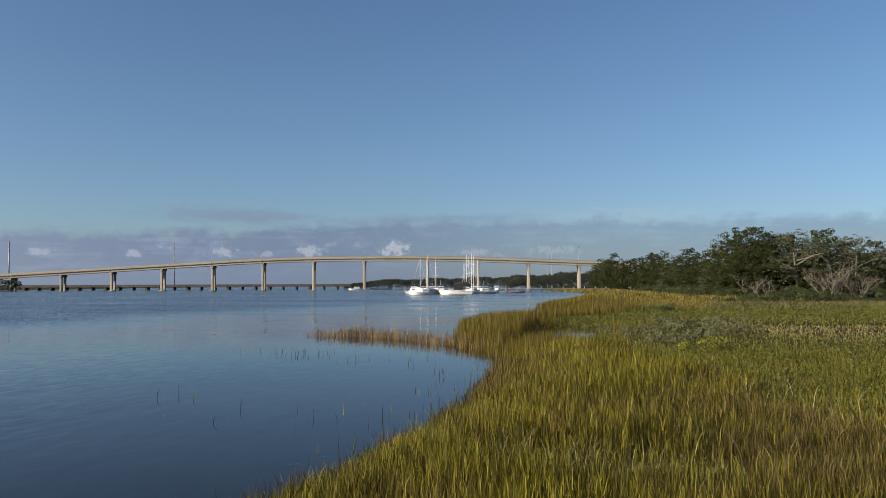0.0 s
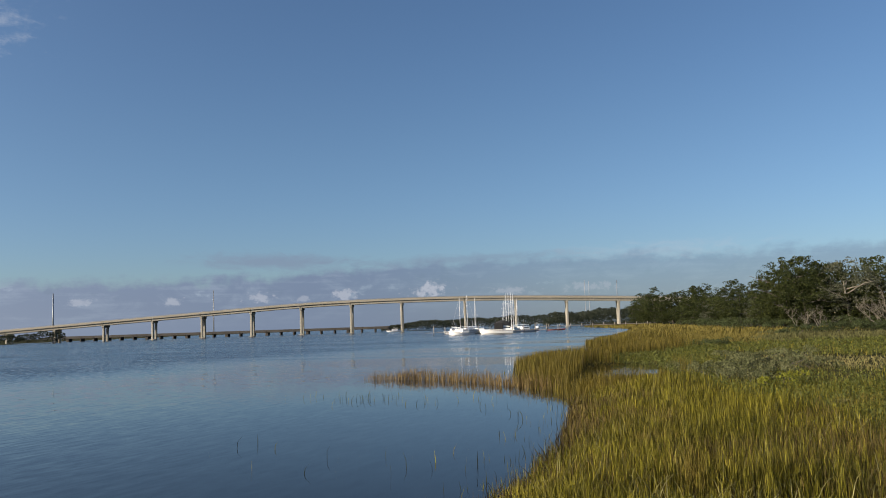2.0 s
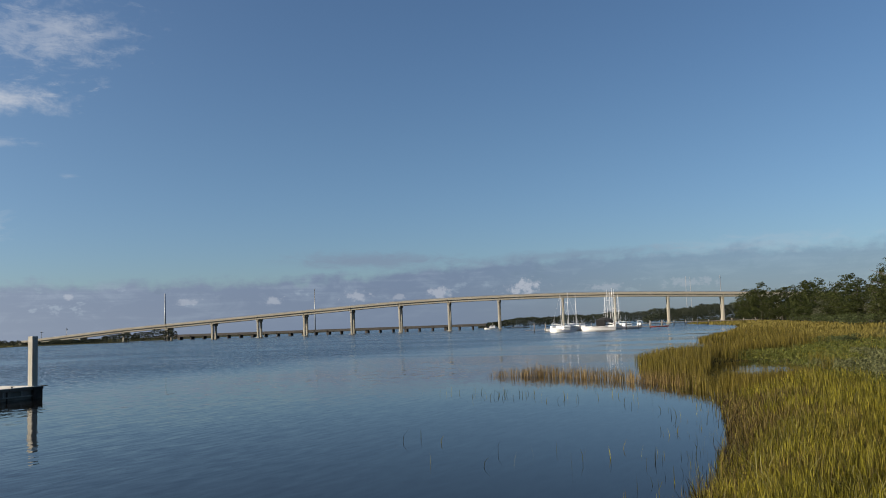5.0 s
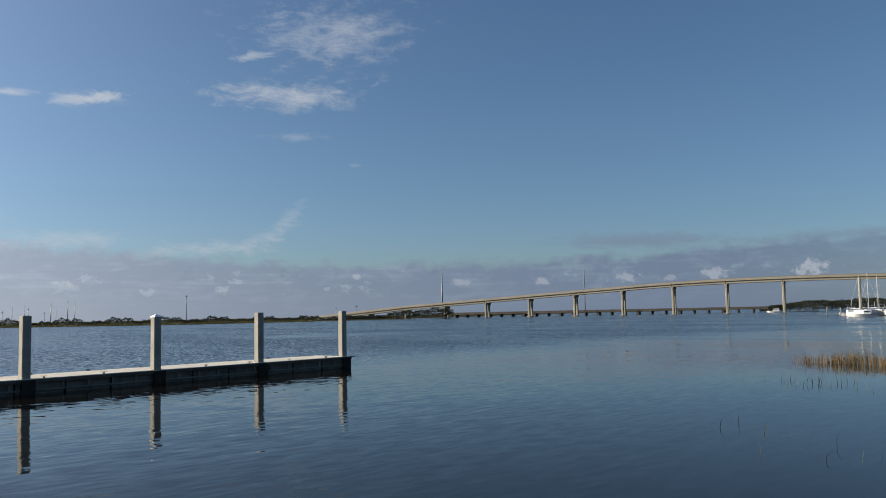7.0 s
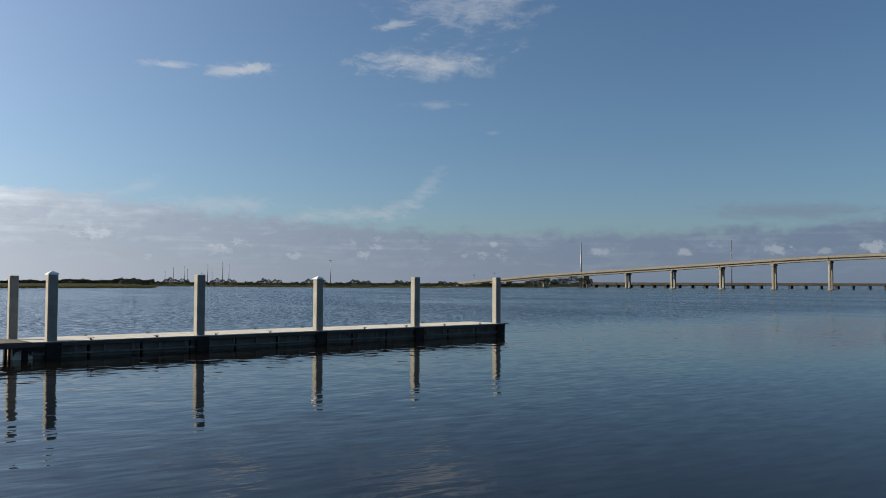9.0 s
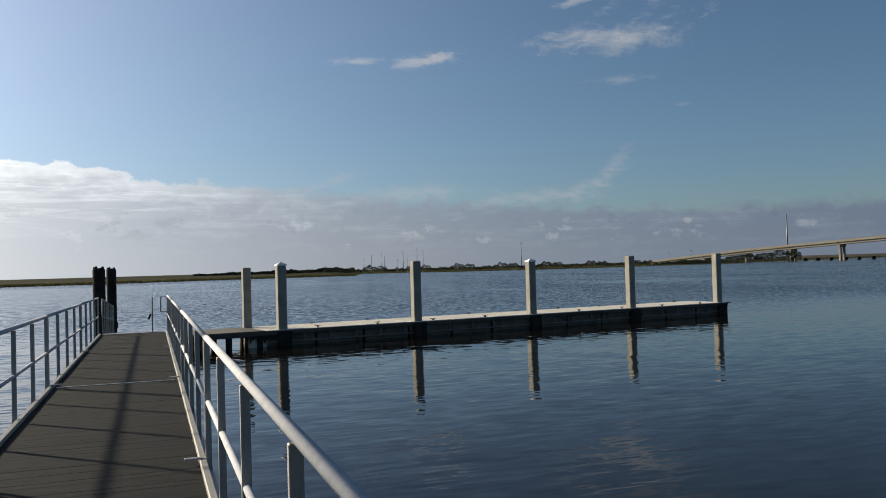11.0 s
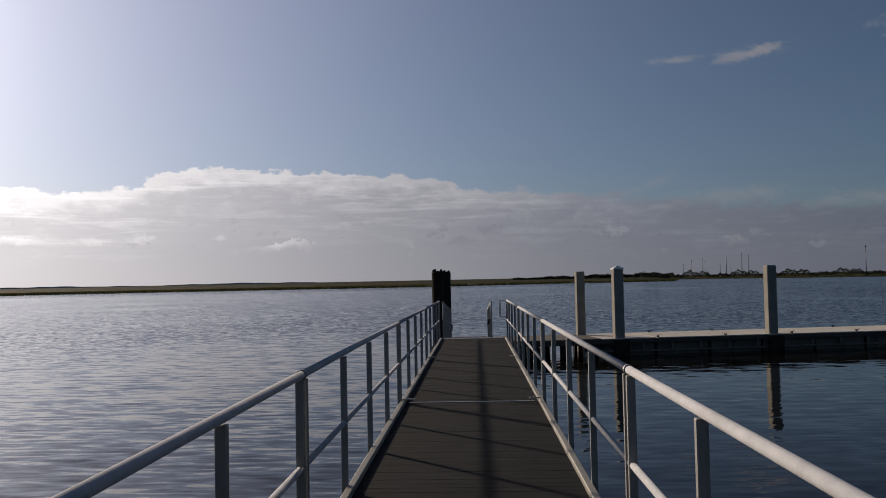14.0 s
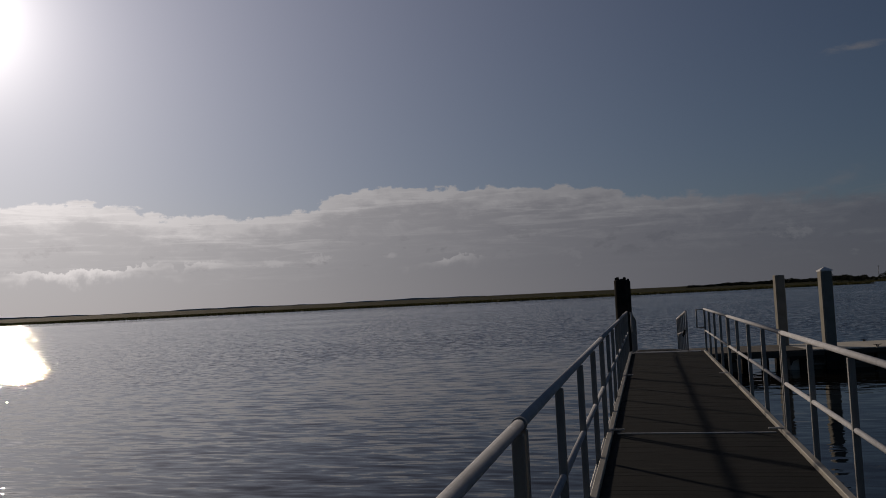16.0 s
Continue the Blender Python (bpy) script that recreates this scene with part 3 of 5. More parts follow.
def build_ground():
    def axis(lo, hi, step):
        core = np.arange(lo, hi + step, step)
        up, s = [core[-1]], step
        while up[-1] < 4700:
            s *= 1.16
            up.append(up[-1] + s)
        dn, s = [core[0]], step
        while dn[-1] > -4700:
            s *= 1.16
            dn.append(dn[-1] - s)
        return np.array(dn[:0:-1] + list(core) + up[1:])
    xs, ys = axis(-10, 110, 0.9), axis(-45, 22, 0.9)
    X, Y = np.meshgrid(xs, ys)
    Z = ground_height(X, Y)
    n, m = X.shape
    idx = np.arange(n * m).reshape(n, m)
    faces = np.stack([idx[:-1, :-1].ravel(), idx[:-1, 1:].ravel(), idx[1:, 1:].ravel(), idx[1:, :-1].ravel()], 1)
    ob = new("ground", mesh_from("ground", np.stack([X.ravel(), Y.ravel(), Z.ravel()], 1), faces, M_GROUND, True))
    tagged(ob, "muddy green-brown tidal marsh ground and river bed", "ground", kind="structure")
    bm = bmesh.new()
    bmesh.ops.create_grid(bm, x_segments=2, y_segments=2, size=4800)
    ob = part("water", bm, M_WATER)
    tagged(ob, "calm blue-grey tidal river water with fine ripples", "water", kind="structure")


build_ground()


# ---- gangway ----
G0, G1, GZ = -12.88, 12.88, 1.60     # ends and height of its upper end
SECTION = (G1 - G0) / 4
GANGWAY_SLOPE = -0.24


def build_gangway():
    g = thing("gangway", (0, G0, GZ), 0, "long aluminium gangway with dark boards and pipe rails", "gangway")
    g.matrix_basis = pose(0, G0, GZ, GANGWAY_SLOPE)
    L = G1 - G0
    for sx in (-1, 1):
        for k in range(4):
            y0 = k * SECTION
            part("kerb", box(0.06, SECTION - 0.012, 0.05, (0, 0, 0), 0.006), M_KERB, g, "pale metal edge strip", pose(sx * 0.938, y0 + SECTION / 2, 0.02))
            part("side_beam", box(0.07, SECTION - 0.006, 0.26, (0, 0, 0), 0.008), M_ALUPOST, g, m=pose(sx * 0.985, y0 + SECTION / 2, -0.17))
            part("top_rail", tube([(0, 0.004, 0), (0, SECTION - 0.004, 0)], 0.0255, 14), M_ALU, g, "round aluminium handrail", pose(sx * 0.985, y0, 1.095), True)
            part("mid_rail", tube([(0, 0.004, 0), (0, SECTION - 0.004, 0)], 0.022, 12), M_ALU, g, m=pose(sx * 0.985, y0, 0.54), smooth=True)
    post = mesh_of("post", box(0.05, 0.042, 1.16, (0, 0, 0), 0.004), M_ALUPOST)
    for sx in (-1, 1):
        for k in range(17):
            y = k * SECTION / 4
            ys = [y]
            if k % 4 == 0:
                ys = [y - 0.055, y + 0.055]
                if k == 0:
                    ys = [y + 0.03]
                if k == 16:
                    ys = [y - 0.03]
            for yy in ys:
                part("post", post, None, g, m=pose(sx * 0.985, yy, 0.485))
            if k % 4 == 0 and 0 < k < 16:
                part("rail_collar", tube([(0, -0.02, 0), (0, 0.02, 0)], 0.0315, 14), M_ALUPOST, g, m=pose(sx * 0.985, y, 1.095), smooth=True)
                part("joint_clip", box(0.16, 0.05, 0.014, (0, 0, 0), 0.003), M_BRACKET, g, m=pose(sx * 0.86, y, 0.052))
    part("end_loop", tube([(0, 0, 0), (-0.2, 0.01, 0), (-0.2, 0.01, -0.47), (0, 0, -0.47)], 0.022, 8), M_ALUPOST, g, m=pose(0.985, L + 0.01, 1.085))
    part("hinge_plate", box(1.7, 0.42, 0.012, (0, 0, 0), 0.003), M_ALUPOST, g, m=pose(0, L + 0.19, 0.004))
    part("seam_strip", box(1.72, 0.05, 0.012, (0, 0, 0), 0.003), M_BRACKET, g, "pale metal joint strip across the boards", pose(0, 2 * SECTION, 0.005))
    w = 0.14
    board = mesh_of("deck_board", box(1.81, w - 0.0025, 0.03, (0, 0, 0), 0.0012), M_BOARD)
    for i in range(int(L / w)):
        part("deck_board", board, None, g, m=pose(0, (i + 0.5) * w, -0.015 + random.uniform(-0.0012, 0.0012)))
    return g


def build_ramp():
    """The hinged ramp that leads from the gangway down to the float."""
    y0, y1, z0, z1 = 13.1, 24.5, 1.49, 0.76
    r = thing("ramp", (-0.17, y0, z0), 0, "sloping aluminium ramp down to the floating dock", "ramp")
    slope = (z1 - z0) / (y1 - y0)
    n = 44
    plank = mesh_of("ramp_board", box(1.36, (y1 - y0) / n - 0.01, 0.03, (0, 0, 0), 0.003), M_BOARD)
    for i in range(n):
        y = (i + 0.5) * (y1 - y0) / n
        part("ramp_board", plank, None, r, m=pose(0, y, y * slope - 0.02, math.degrees(math.atan(slope))))
    for sx in (-1, 1):
        part("side_beam", tube([(sx * 0.72, 0, -0.06), (sx * 0.72, y1 - y0, slope * (y1 - y0) - 0.06)], 0.05, 6), M_ALUPOST, r)
        end = 7.6
        a, b = (sx * 0.71, 0.12, 1.06 + slope * 0.12), (sx * 0.71, end, 1.06 + slope * end)
        part("top_rail", tube([(sx * 0.71, 0.06, 0.55), (sx * 0.71, 0.05, 1.0), a, b, (sx * 0.71, end + 0.05, 0.5 + slope * end)], 0.026, 10), M_ALU, r, smooth=True)
        part("mid_rail", tube([(sx * 0.71, 0.1, 0.53), (sx * 0.71, end, 0.53 + slope * end)], 0.018, 8), M_ALU, r, smooth=True)
        for k in range(7):
            y = 0.1 + k * (end - 0.1) / 6
            part("post", box(0.04, 0.04, 1.06, (0, 0, 0.53), 0.003), M_ALUPOST, r, m=pose(sx * 0.71, y, slope * y))
    part("latch", tube([(0.66, 0.1, 0.55), (0.60, 0.02, 0.40)], 0.03, 6), M_DARKPILE, r)


build_gangway()
build_ramp()

# ---- floating dock ----
DOCK_TURN = 9.26
DOCK_AT = (5.90, 22.80)
DECK = 0.71
PILES = 6.59


def dock_pose(u, v, z=0.0, turn=0.0):
    c, s = math.cos(radians(DOCK_TURN)), math.sin(radians(DOCK_TURN))
    return (DOCK_AT[0] + u * c - v * s, DOCK_AT[1] + u * s + v * c, z), DOCK_TURN + turn


def build_dock():
    at, turn = dock_pose(0, 0)
    d = thing("floating_dock", at, turn, "long floating dock with pale concrete deck and dark sides", "dock")
    u0, u1, wide = -0.8, 26.75, 3.1
    front = -0.16
    n = 12
    step = (u1 - u0) / n
    for i in range(n):
        c = u0 + (i + 0.5) * step
        part("deck_slab", box(step - 0.02, wide, 0.10, (0, 0, 0), 0.012), M_CONC, d, "pale concrete deck slab", pose(c, front + wide / 2, DECK - 0.05))
        part("float_block", box(step - 0.10, wide - 0.24, 0.62, (0, 0, 0), 0.03), M_FLOAT, d, "dark float under the deck", pose(c, front + wide / 2, DECK - 0.11 - 0.31))
        for v, s in ((front - 0.035, -1), (front + wide + 0.035, 1)):
            part("wale", box(step - 0.008, 0.07, 0.17, (0, 0, 0), 0.012), M_WALE, d, "weathered timber rubbing strip", pose(c, v, DECK - 0.115))
            part("lower_wale", box(step - 0.008, 0.05, 0.07, (0, 0, 0), 0.012), M_RIB, d, m=pose(c, v + 0.02 * -s, DECK - 0.52))
    for i in range(22):
        u = u0 + 0.5 + i * 1.22
        if u < u1:
            part("bracket", box(0.09, 0.05, 0.30, (0, 0, 0), 0.004), M_RIB, d, "upright side bracket", pose(u, front - 0.015, DECK - 0.34))
    part("end_wale", box(0.07, wide + 0.14, 0.17, (0, 0, 0), 0.012), M_WALE, d, m=pose(u1 + 0.035, front + wide / 2, DECK - 0.115))
    part("end_bumper", box(0.42, 0.35, 0.05, (0, 0, 0), 0.01), M_WALE, d, m=pose(u1 + 0.2, front + 0.15, DECK - 0.03))
    for k in range(5):
        part("pile_guide", box(0.62, 0.2, 0.72, (0, 0, 0), 0.015), M_DARKPILE, d, "dark pile guide frame", pose(k * PILES, front - 0.07, DECK - 0.42))
    # cleats
    base = box(0.10, 0.05, 0.04, (0, 0, 0.02), 0.008)
    for sx in (-1, 1):
        tube([(sx * 0.03, 0, 0.03), (sx * 0.03, 0, 0.07)], 0.012, 6, base)
    tube([(-0.15, 0, 0.085), (-0.06, 0, 0.075), (0.06, 0, 0.075), (0.15, 0, 0.085)], [0.008, 0.014, 0.014, 0.008], 6, base)
    cleat_mesh = mesh_of("cleat", base, M_DARKPILE, True)
    first = None
    for i in range(9):
        for v in (front + 0.14, front + wide - 0.14):
            u = 1.6 + i * 2.9 + (0.7 if v > 1 else 0)
            if u > u1 - 0.4 or min(abs(u - k * PILES) for k in range(5)) < 0.5 and v < 1:
                continue
            at2, turn2 = dock_pose(u, v, DECK)
            ob = part("dock_cleat", cleat_mesh, None, m=pose(*at2, 0, 0, turn2))
            tagged(ob, "dark metal mooring cleat on the dock deck", "cleat", "cleats on the dock")


def build_landing_float():
    """The darker float that carries the foot of the ramp."""
    at, turn = dock_pose(-0.8, 0)
    d = thing("landing_float", at, turn, "dark timber landing float on arched supports", "dock")
    n, long, wide = 15, 6.2, 3.1
    w = long / n
    for i in range(n):
        part("deck_board", box(w - 0.012, wide, 0.045, (0, 0, 0), 0.006), M_LANDING, d, m=pose(-(i + 0.5) * w, wide / 2 - 0.2, DECK - 0.02))
    for v in (-0.2, wide - 0.2):
        part("edge_beam", box(long, 0.1, 0.2, (0, 0, 0), 0.015), M_WALE, d, m=pose(-long / 2, v, DECK - 0.14))
    for i in range(5):
        u = -0.25 - i * 1.32
        part("strut", box(0.22, 0.3, 0.5, (0, 0, 0), 0.03), M_DARKPILE, d, m=pose(u, -0.02, DECK - 0.48))
        part("strut", box(0.22, 0.3, 0.5, (0, 0, 0), 0.03), M_DARKPILE, d, m=pose(u, wide - 0.4, DECK - 0.48))
    for u in (0.25, -0.40):
        arch = bmesh.new()
        pts = [(-0.325 + 0.65 * k / 10, 0.0 if k in (0, 10) else 0.10 + 0.13 * math.sin(math.pi * k / 10)) for k in range(11)]
        top = [arch.verts.new((p, -0.27, DECK - 0.2)) for p, q in pts]
        low = [arch.verts.new((p, -0.27, DECK - 0.53 + q)) for p, q in pts]
        for k in range(10):
            arch.faces.new((low[k], low[k + 1], top[k + 1], top[k]))
        geo = bmesh.ops.extrude_face_region(arch, geom=list(arch.faces))
        bmesh.ops.translate(arch, verts=[v for v in geo["geom"] if isinstance(v, bmesh.types.BMVert)], vec=(0, 0.10, 0))
        bmesh.ops.recalc_face_normals(arch, faces=arch.faces)
        part("arch", arch, M_DARKPILE, d, "dark arched side plate", pose(u, 0, 0))
    part("float_block", box(1.25, 0.3, 0.6, (0, 0, 0), 0.05), M_CONC, d, "pale float behind the arches", pose(-0.08, 0.12, 0.16))
    for i in range(2):
        part("float_block", box(1.5, wide - 0.5, 0.55, (0, 0, 0), 0.05), M_FLOAT, d, m=pose(-3.2 - i * 1.35, wide / 2 - 0.1, 0.14))


def pile_mesh(side, z0, z1):
    bm = box(side, side, z1 - z0, (0, 0, (z0 + z1) / 2), side * 0.09)
    return bm


def build_piles():
    for k, top in enumerate((3.49, 3.55, 3.38, 3.55, 3.58)):
        at, turn = dock_pose(k * PILES, 0.12)
        capped = k in (0, 2)
        p = thing("dock_pile", at, turn, "square concrete dock pile with white pointed cap" if capped else "square concrete dock pile with flat weathered top", "pile", "piles along the dock")
        part("shaft", pile_mesh(0.40, -2.0, top), M_PILE, p)
        if capped:
            cap = box(0.43, 0.43, 0.05, (0, 0, 0.025), 0.006)
            vs = [cap.verts.new((sx * 0.21, sy * 0.21, 0.051)) for sx, sy in ((-1, -1), (1, -1), (1, 1), (-1, 1))]
            apex = cap.verts.new((0, 0, 0.17))
            for i in range(4):
                cap.faces.new((vs[i], vs[(i + 1) % 4], apex))
            part("cap", cap, M_CAP, p, "white pointed plastic cap", pose(0, 0, top))
    p = thing("dock_pile", (4.62, 25.1, 0), DOCK_TURN, "slim square concrete pile behind the landing float", "pile", "piles along the dock")
    part("shaft", pile_mesh(0.36, -2.0, 3.45), M_PILE, p)
    for x, y, top, r in ((-1.26, 18.65, 3.50, 0.215), (-1.43, 32.5, 3.60, 0.24)):
        p = thing("guide_pile", (x, y, 0), 0, "black round guide pile beside the ramp", "pile", "black guide piles")
        part("shaft", tube([(0, 0, -2), (0, 0, top - 0.02), (0, 0, top)], [r, r, r - 0.03], 16), M_DARKPILE, p, smooth=False)
        part("collar", tube([(0, 0, 0.55), (0, 0, 0.85)], r + 0.05, 16), M_DARKPILE, p, "dark pile hoop")
        worn = bmesh.new()
        for k in range(7):
            a = k * 0.9 + x
            tube([(r * 0.62 * math.cos(a), r * 0.62 * math.sin(a), top - 0.06), (r * 0.66 * math.cos(a), r * 0.66 * math.sin(a), top + 0.03 + 0.09 * (k * 5 % 7) / 7)], [r * 0.34, r * 0.22], 6, worn)
        part("worn_top", worn, M_DARKPILE, p, "splintered weathered pile top")


build_dock()
build_landing_float()
build_piles()


# ---- high bridge ----
FOOT = Vector((2.74 + 600 * math.sin(radians(69.14)), -21.3 + 600 * math.cos(radians(69.14)), 0))
ALONG = Vector((-math.cos(radians(69.14)), math.sin(radians(69.14)), 0))
ACROSS = Vector((math.sin(radians(69.14)), math.cos(radians(69.14)), 0))
BRIDGE_TURN = math.degrees(math.atan2(ALONG.y, ALONG.x))


def deck_level(w):
    """Height of the road along the bridge, over its crest and down to both ends."""
    if w > 60:
        lift = min(1.0, (w - 60) / 100) * 0.7
    else:
        lift = 0.0
    return base_level(w) + lift


def base_level(w):
    if w > 352:
        return 9.57 - (w - 352) * 0.08
    if w > 155:
        return 20.6 - (w - 155) * 0.056
    if w < -50:
        return 21.4 + (w + 50) * 0.042
    return 23.5 - (2.6e-4 if w > 50 else 2.1e-4) * (w - 50) ** 2


def strip(name, parent, mat, u0, u1, n, profile, label=""):
    """A beam along the bridge: profile lists (sideways, up) corners relative to the deck's level."""
    bm = bmesh.new()
    rings = []
    for i in range(n + 1):
        w = u0 + (u1 - u0) * i / n
        rings.append([bm.verts.new((w, s, deck_level(w) + h)) for s, h in profile])
    k = len(profile)
    for a, b in zip(rings, rings[1:]):
        for i in range(k):
            bm.faces.new((a[i], a[(i + 1) % k], b[(i + 1) % k], b[i]))
    bm.faces.new(rings[0][::-1])
    bm.faces.new(rings[-1])
    bmesh.ops.recalc_face_normals(bm, faces=bm.faces)
    return part(name, bm, mat, parent, label)


def build_bridge():
    b = thing("road_bridge", FOOT, BRIDGE_TURN, "high pale concrete road bridge arching over the river", "bridge")
    piers = [17.8 - 36.1 * k for k in range(5)][::-1] + [63.0 + 36.2 * k for k in range(10)]
    # local +y points away from the river view or towards it; the width is symmetric
    spans = [piers[0] - 40] + piers + [440]
    for a, c in zip(spans, spans[1:]):
        n = 6
        strip("girder", b, M_BRIDGE, a + 0.15, c - 0.15, n, [(-5.1, -2.9), (5.1, -2.9), (5.1, -1.25), (-5.1, -1.25)])
        strip("deck", b, M_BRIDGE, a + 0.04, c - 0.04, n, [(-6.0, -1.25), (6.0, -1.25), (6.0, -0.9), (-6.0, -0.9)])
        for s in (-5.85, 5.85):
            strip("parapet", b, M_PARAPET, a + 0.04, c - 0.04, n, [(s - 0.15, -0.9), (s + 0.15, -0.9), (s + 0.15, 0.1), (s - 0.15, 0.1)])
            strip("bridge_rail", b, M_POLE, a + 0.04, c - 0.04, n, [(s - 0.12, 0.3), (s + 0.12, 0.3), (s + 0.12, 0.62), (s - 0.12, 0.62)], "dark metal rail on the parapet")
    for w in piers:
        top = deck_level(w) - 2.9
        if top < 1.5:
            continue
        cap = box(1.9, 9.6, min(1.6, top - 0.5), (w, 0, top - min(1.6, top - 0.5) / 2), 0.15)
        part("pier_cap", cap, M_BRIDGE, b)
        for s in (-2.9, 2.9):
            part("pier_column", box(1.5, 1.9, top - 1.0 + 3, (w, s, (top - 1.0 - 3) / 2), 0.25), M_BRIDGE, b)
        if w < 260:
            part("pier_footing", box(3.4, 9.6, 1.4, (w, 0, -0.35), 0.2), M_BRIDGE, b)
    return b


def build_old_bridge():
    off = 46
    b = thing("old_bridge", FOOT + ACROSS * off, BRIDGE_TURN, "low dark old causeway bridge on concrete bents", "bridge")
    u0, u1 = 78.0, 352.0
    n = 26
    for i in range(n):
        a = u0 + (u1 - u0) * i / n
        s = (u1 - u0) / n
        part("span", box(s - 0.1, 7.0, 1.5, (a + s / 2, 0, 3.1), 0.1), M_OLD, b)
        part("kerb_rail", box(s - 0.1, 0.3, 0.5, (a + s / 2, -3.3, 4.1), 0.05), M_OLD, b)
        wide = 2.2 if i % 3 == 0 else 1.1
        part("bent", box(wide, 6.0, 5.0, (a, 0, 0.05), 0.15), M_OLD, b)


build_bridge()
build_old_bridge()


def build_masts():
    """Tall poles behind the bridge and along the far shore: heading, distance, top, radius."""
    for a, dist, top, r in [(-41.45, 760, 40, 0.75), (-51.1, 760, 41, 0.55), (-76.0, 800, 41.5, 0.30), (-76.28, 800, 40.5, 0.28), (-78.2, 640, 33, 0.3),
                            (-14.27, 1150, 22, 0.5), (-14.96, 1150, 24, 0.5), (-13.75, 1200, 18, 0.4), (-15.15, 1250, 22, 0.45), (-16.41, 1150, 27, 0.6),
                            (-16.05, 1300, 17, 0.4), (-17.36, 1150, 30, 0.6), (-17.77, 1150, 28, 0.5), (-16.7, 1300, 19, 0.4), (-24.46, 900, 28, 0.45), (-34.2, 800, 12, 0.25), (-35.6, 820, 14, 0.25)]:
        x, y = 1 + dist * math.sin(radians(-a)), -16 + dist * math.cos(radians(a))
        p = thing("power_pole", (x, y, 0), 0, "tall slim grey power pole on the far shore", "pole", "power poles")
        shaft = part("shaft", tube([(0, 0, -1), (0, 0, top)], [r, r * 0.6], 8), M_PALEPOLE if dist == 800 and top > 40 else M_POLE, p, smooth=True)
        if r < 0.5 and top < 40:
            part("crossarm", box(3.0, 0.3, 0.3, (0, 0, top - 1.6), 0.03), M_POLE, shaft)


build_masts()


# ---- vegetation ----
rng = np.random.default_rng(7)


def blades(name, x, y, height, width, mat, label, lean=0.14, bend=0.3, z=None, dip=0.05):
    """Upright leaves, each a bent tapered strip."""
    n = len(x)
    z0 = (np.maximum(ground_height(x, y), -0.04) if z is None else z) - dip
    a = rng.uniform(0, 6.283, n)
    ux, uy = np.cos(a), np.sin(a)
    b = rng.uniform(0, 6.283, n)
    h = height * rng.uniform(0.7, 1.15, n)
    l1 = lean * rng.uniform(0, 1, n) * h * 0.4
    l2 = l1 + (lean + bend * rng.random(n) ** 2) * h * 0.5
    bx, by = np.cos(b), np.sin(b)
    w = width * rng.uniform(0.7, 1.3, n) / 2
    P = np.zeros((n, 5, 3))
    for i, (s, k, hh, ll) in enumerate(((-1, 1.0, 0, 0 * l1), (1, 1.0, 0, 0 * l1), (1, 0.8, 0.55, l1), (-1, 0.8, 0.55, l1), (0, 0, 1, l2))):
        P[:, i, 0] = x + ux * w * s * k + bx * ll
        P[:, i, 1] = y + uy * w * s * k + by * ll
        P[:, i, 2] = z0 + h * hh
    base = np.arange(n)[:, None] * 5
    faces = np.concatenate([base + np.array([[0, 1, 2]]), base + np.array([[0, 2, 3]]), base + np.array([[3, 2, 4]])])
    ob = new(name, mesh_from(name, P.reshape(-1, 3), faces, mat))
    return tagged(ob, label, "grass", kind="stuff")


def scatter(n, r0, r1, a0, a1, power=1.0):
    """Places round the first viewpoint, thinning out with distance: headings a0 to a1 degrees to the right of +y."""
    r = r0 + (r1 - r0) * rng.random(n) ** power
    a = np.radians(rng.uniform(a0, a1, n))
    return 2.7 + r * np.sin(a), -20.0 + r * np.cos(a), r


def clumpy(x, y, size, seed=0.0):
    """Soft patches between 0 and 1."""
    v = np.sin(x / size + seed) * np.cos(y / size * 1.3 - seed * 2) + 0.6 * np.sin(x / size * 2.7 + y / size * 1.9 + seed) + 0.35 * np.cos(x / size * 5.1 - y / size * 4.3)
    return np.clip(v / 3.0 + 0.5, 0, 1)


def tufts(name, x, y, r, mat, label, per=13, wide=0.28, tall=0.42):
    """Low leafy plants: many small leaves heaped over each place; leaves grow coarser far off."""
    n = len(x) * per
    px, py = np.repeat(x, per), np.repeat(y, per)
    size = np.repeat(np.interp(r, [12, 25, 50, 110], [0.045, 0.06, 0.095, 0.19]), per) * rng.uniform(0.6, 1.3, n)
    hum = np.repeat(rng.uniform(0.55, 1.25, len(x)), per)
    u = rng.normal(0, 1, (n, 3))
    u /= np.linalg.norm(u, axis=1)[:, None]
    c = np.stack([px + u[:, 0] * wide * hum, py + u[:, 1] * wide * hum, ground_height(px, py) + np.abs(u[:, 2]) * tall * hum * rng.uniform(0.5, 1.0, n) + 0.04], 1)
    a = rng.normal(0, 1, (n, 3))
    a[:, 2] = np.abs(a[:, 2]) + 0.4
    a /= np.linalg.norm(a, axis=1)[:, None]
    b = np.cross(a, u)
    b /= np.linalg.norm(b, axis=1)[:, None] + 1e-9
    a, b = a * size[:, None], b * size[:, None]
    P = np.stack([c - a * 0.5, c - b * 0.30, c + a * 0.6, c + b * 0.30], 1)
    ob = new(name, mesh_from(name, P.reshape(-1, 3), np.arange(n * 4).reshape(n, 4), mat))
    return tagged(ob, label, "plants", kind="stuff")


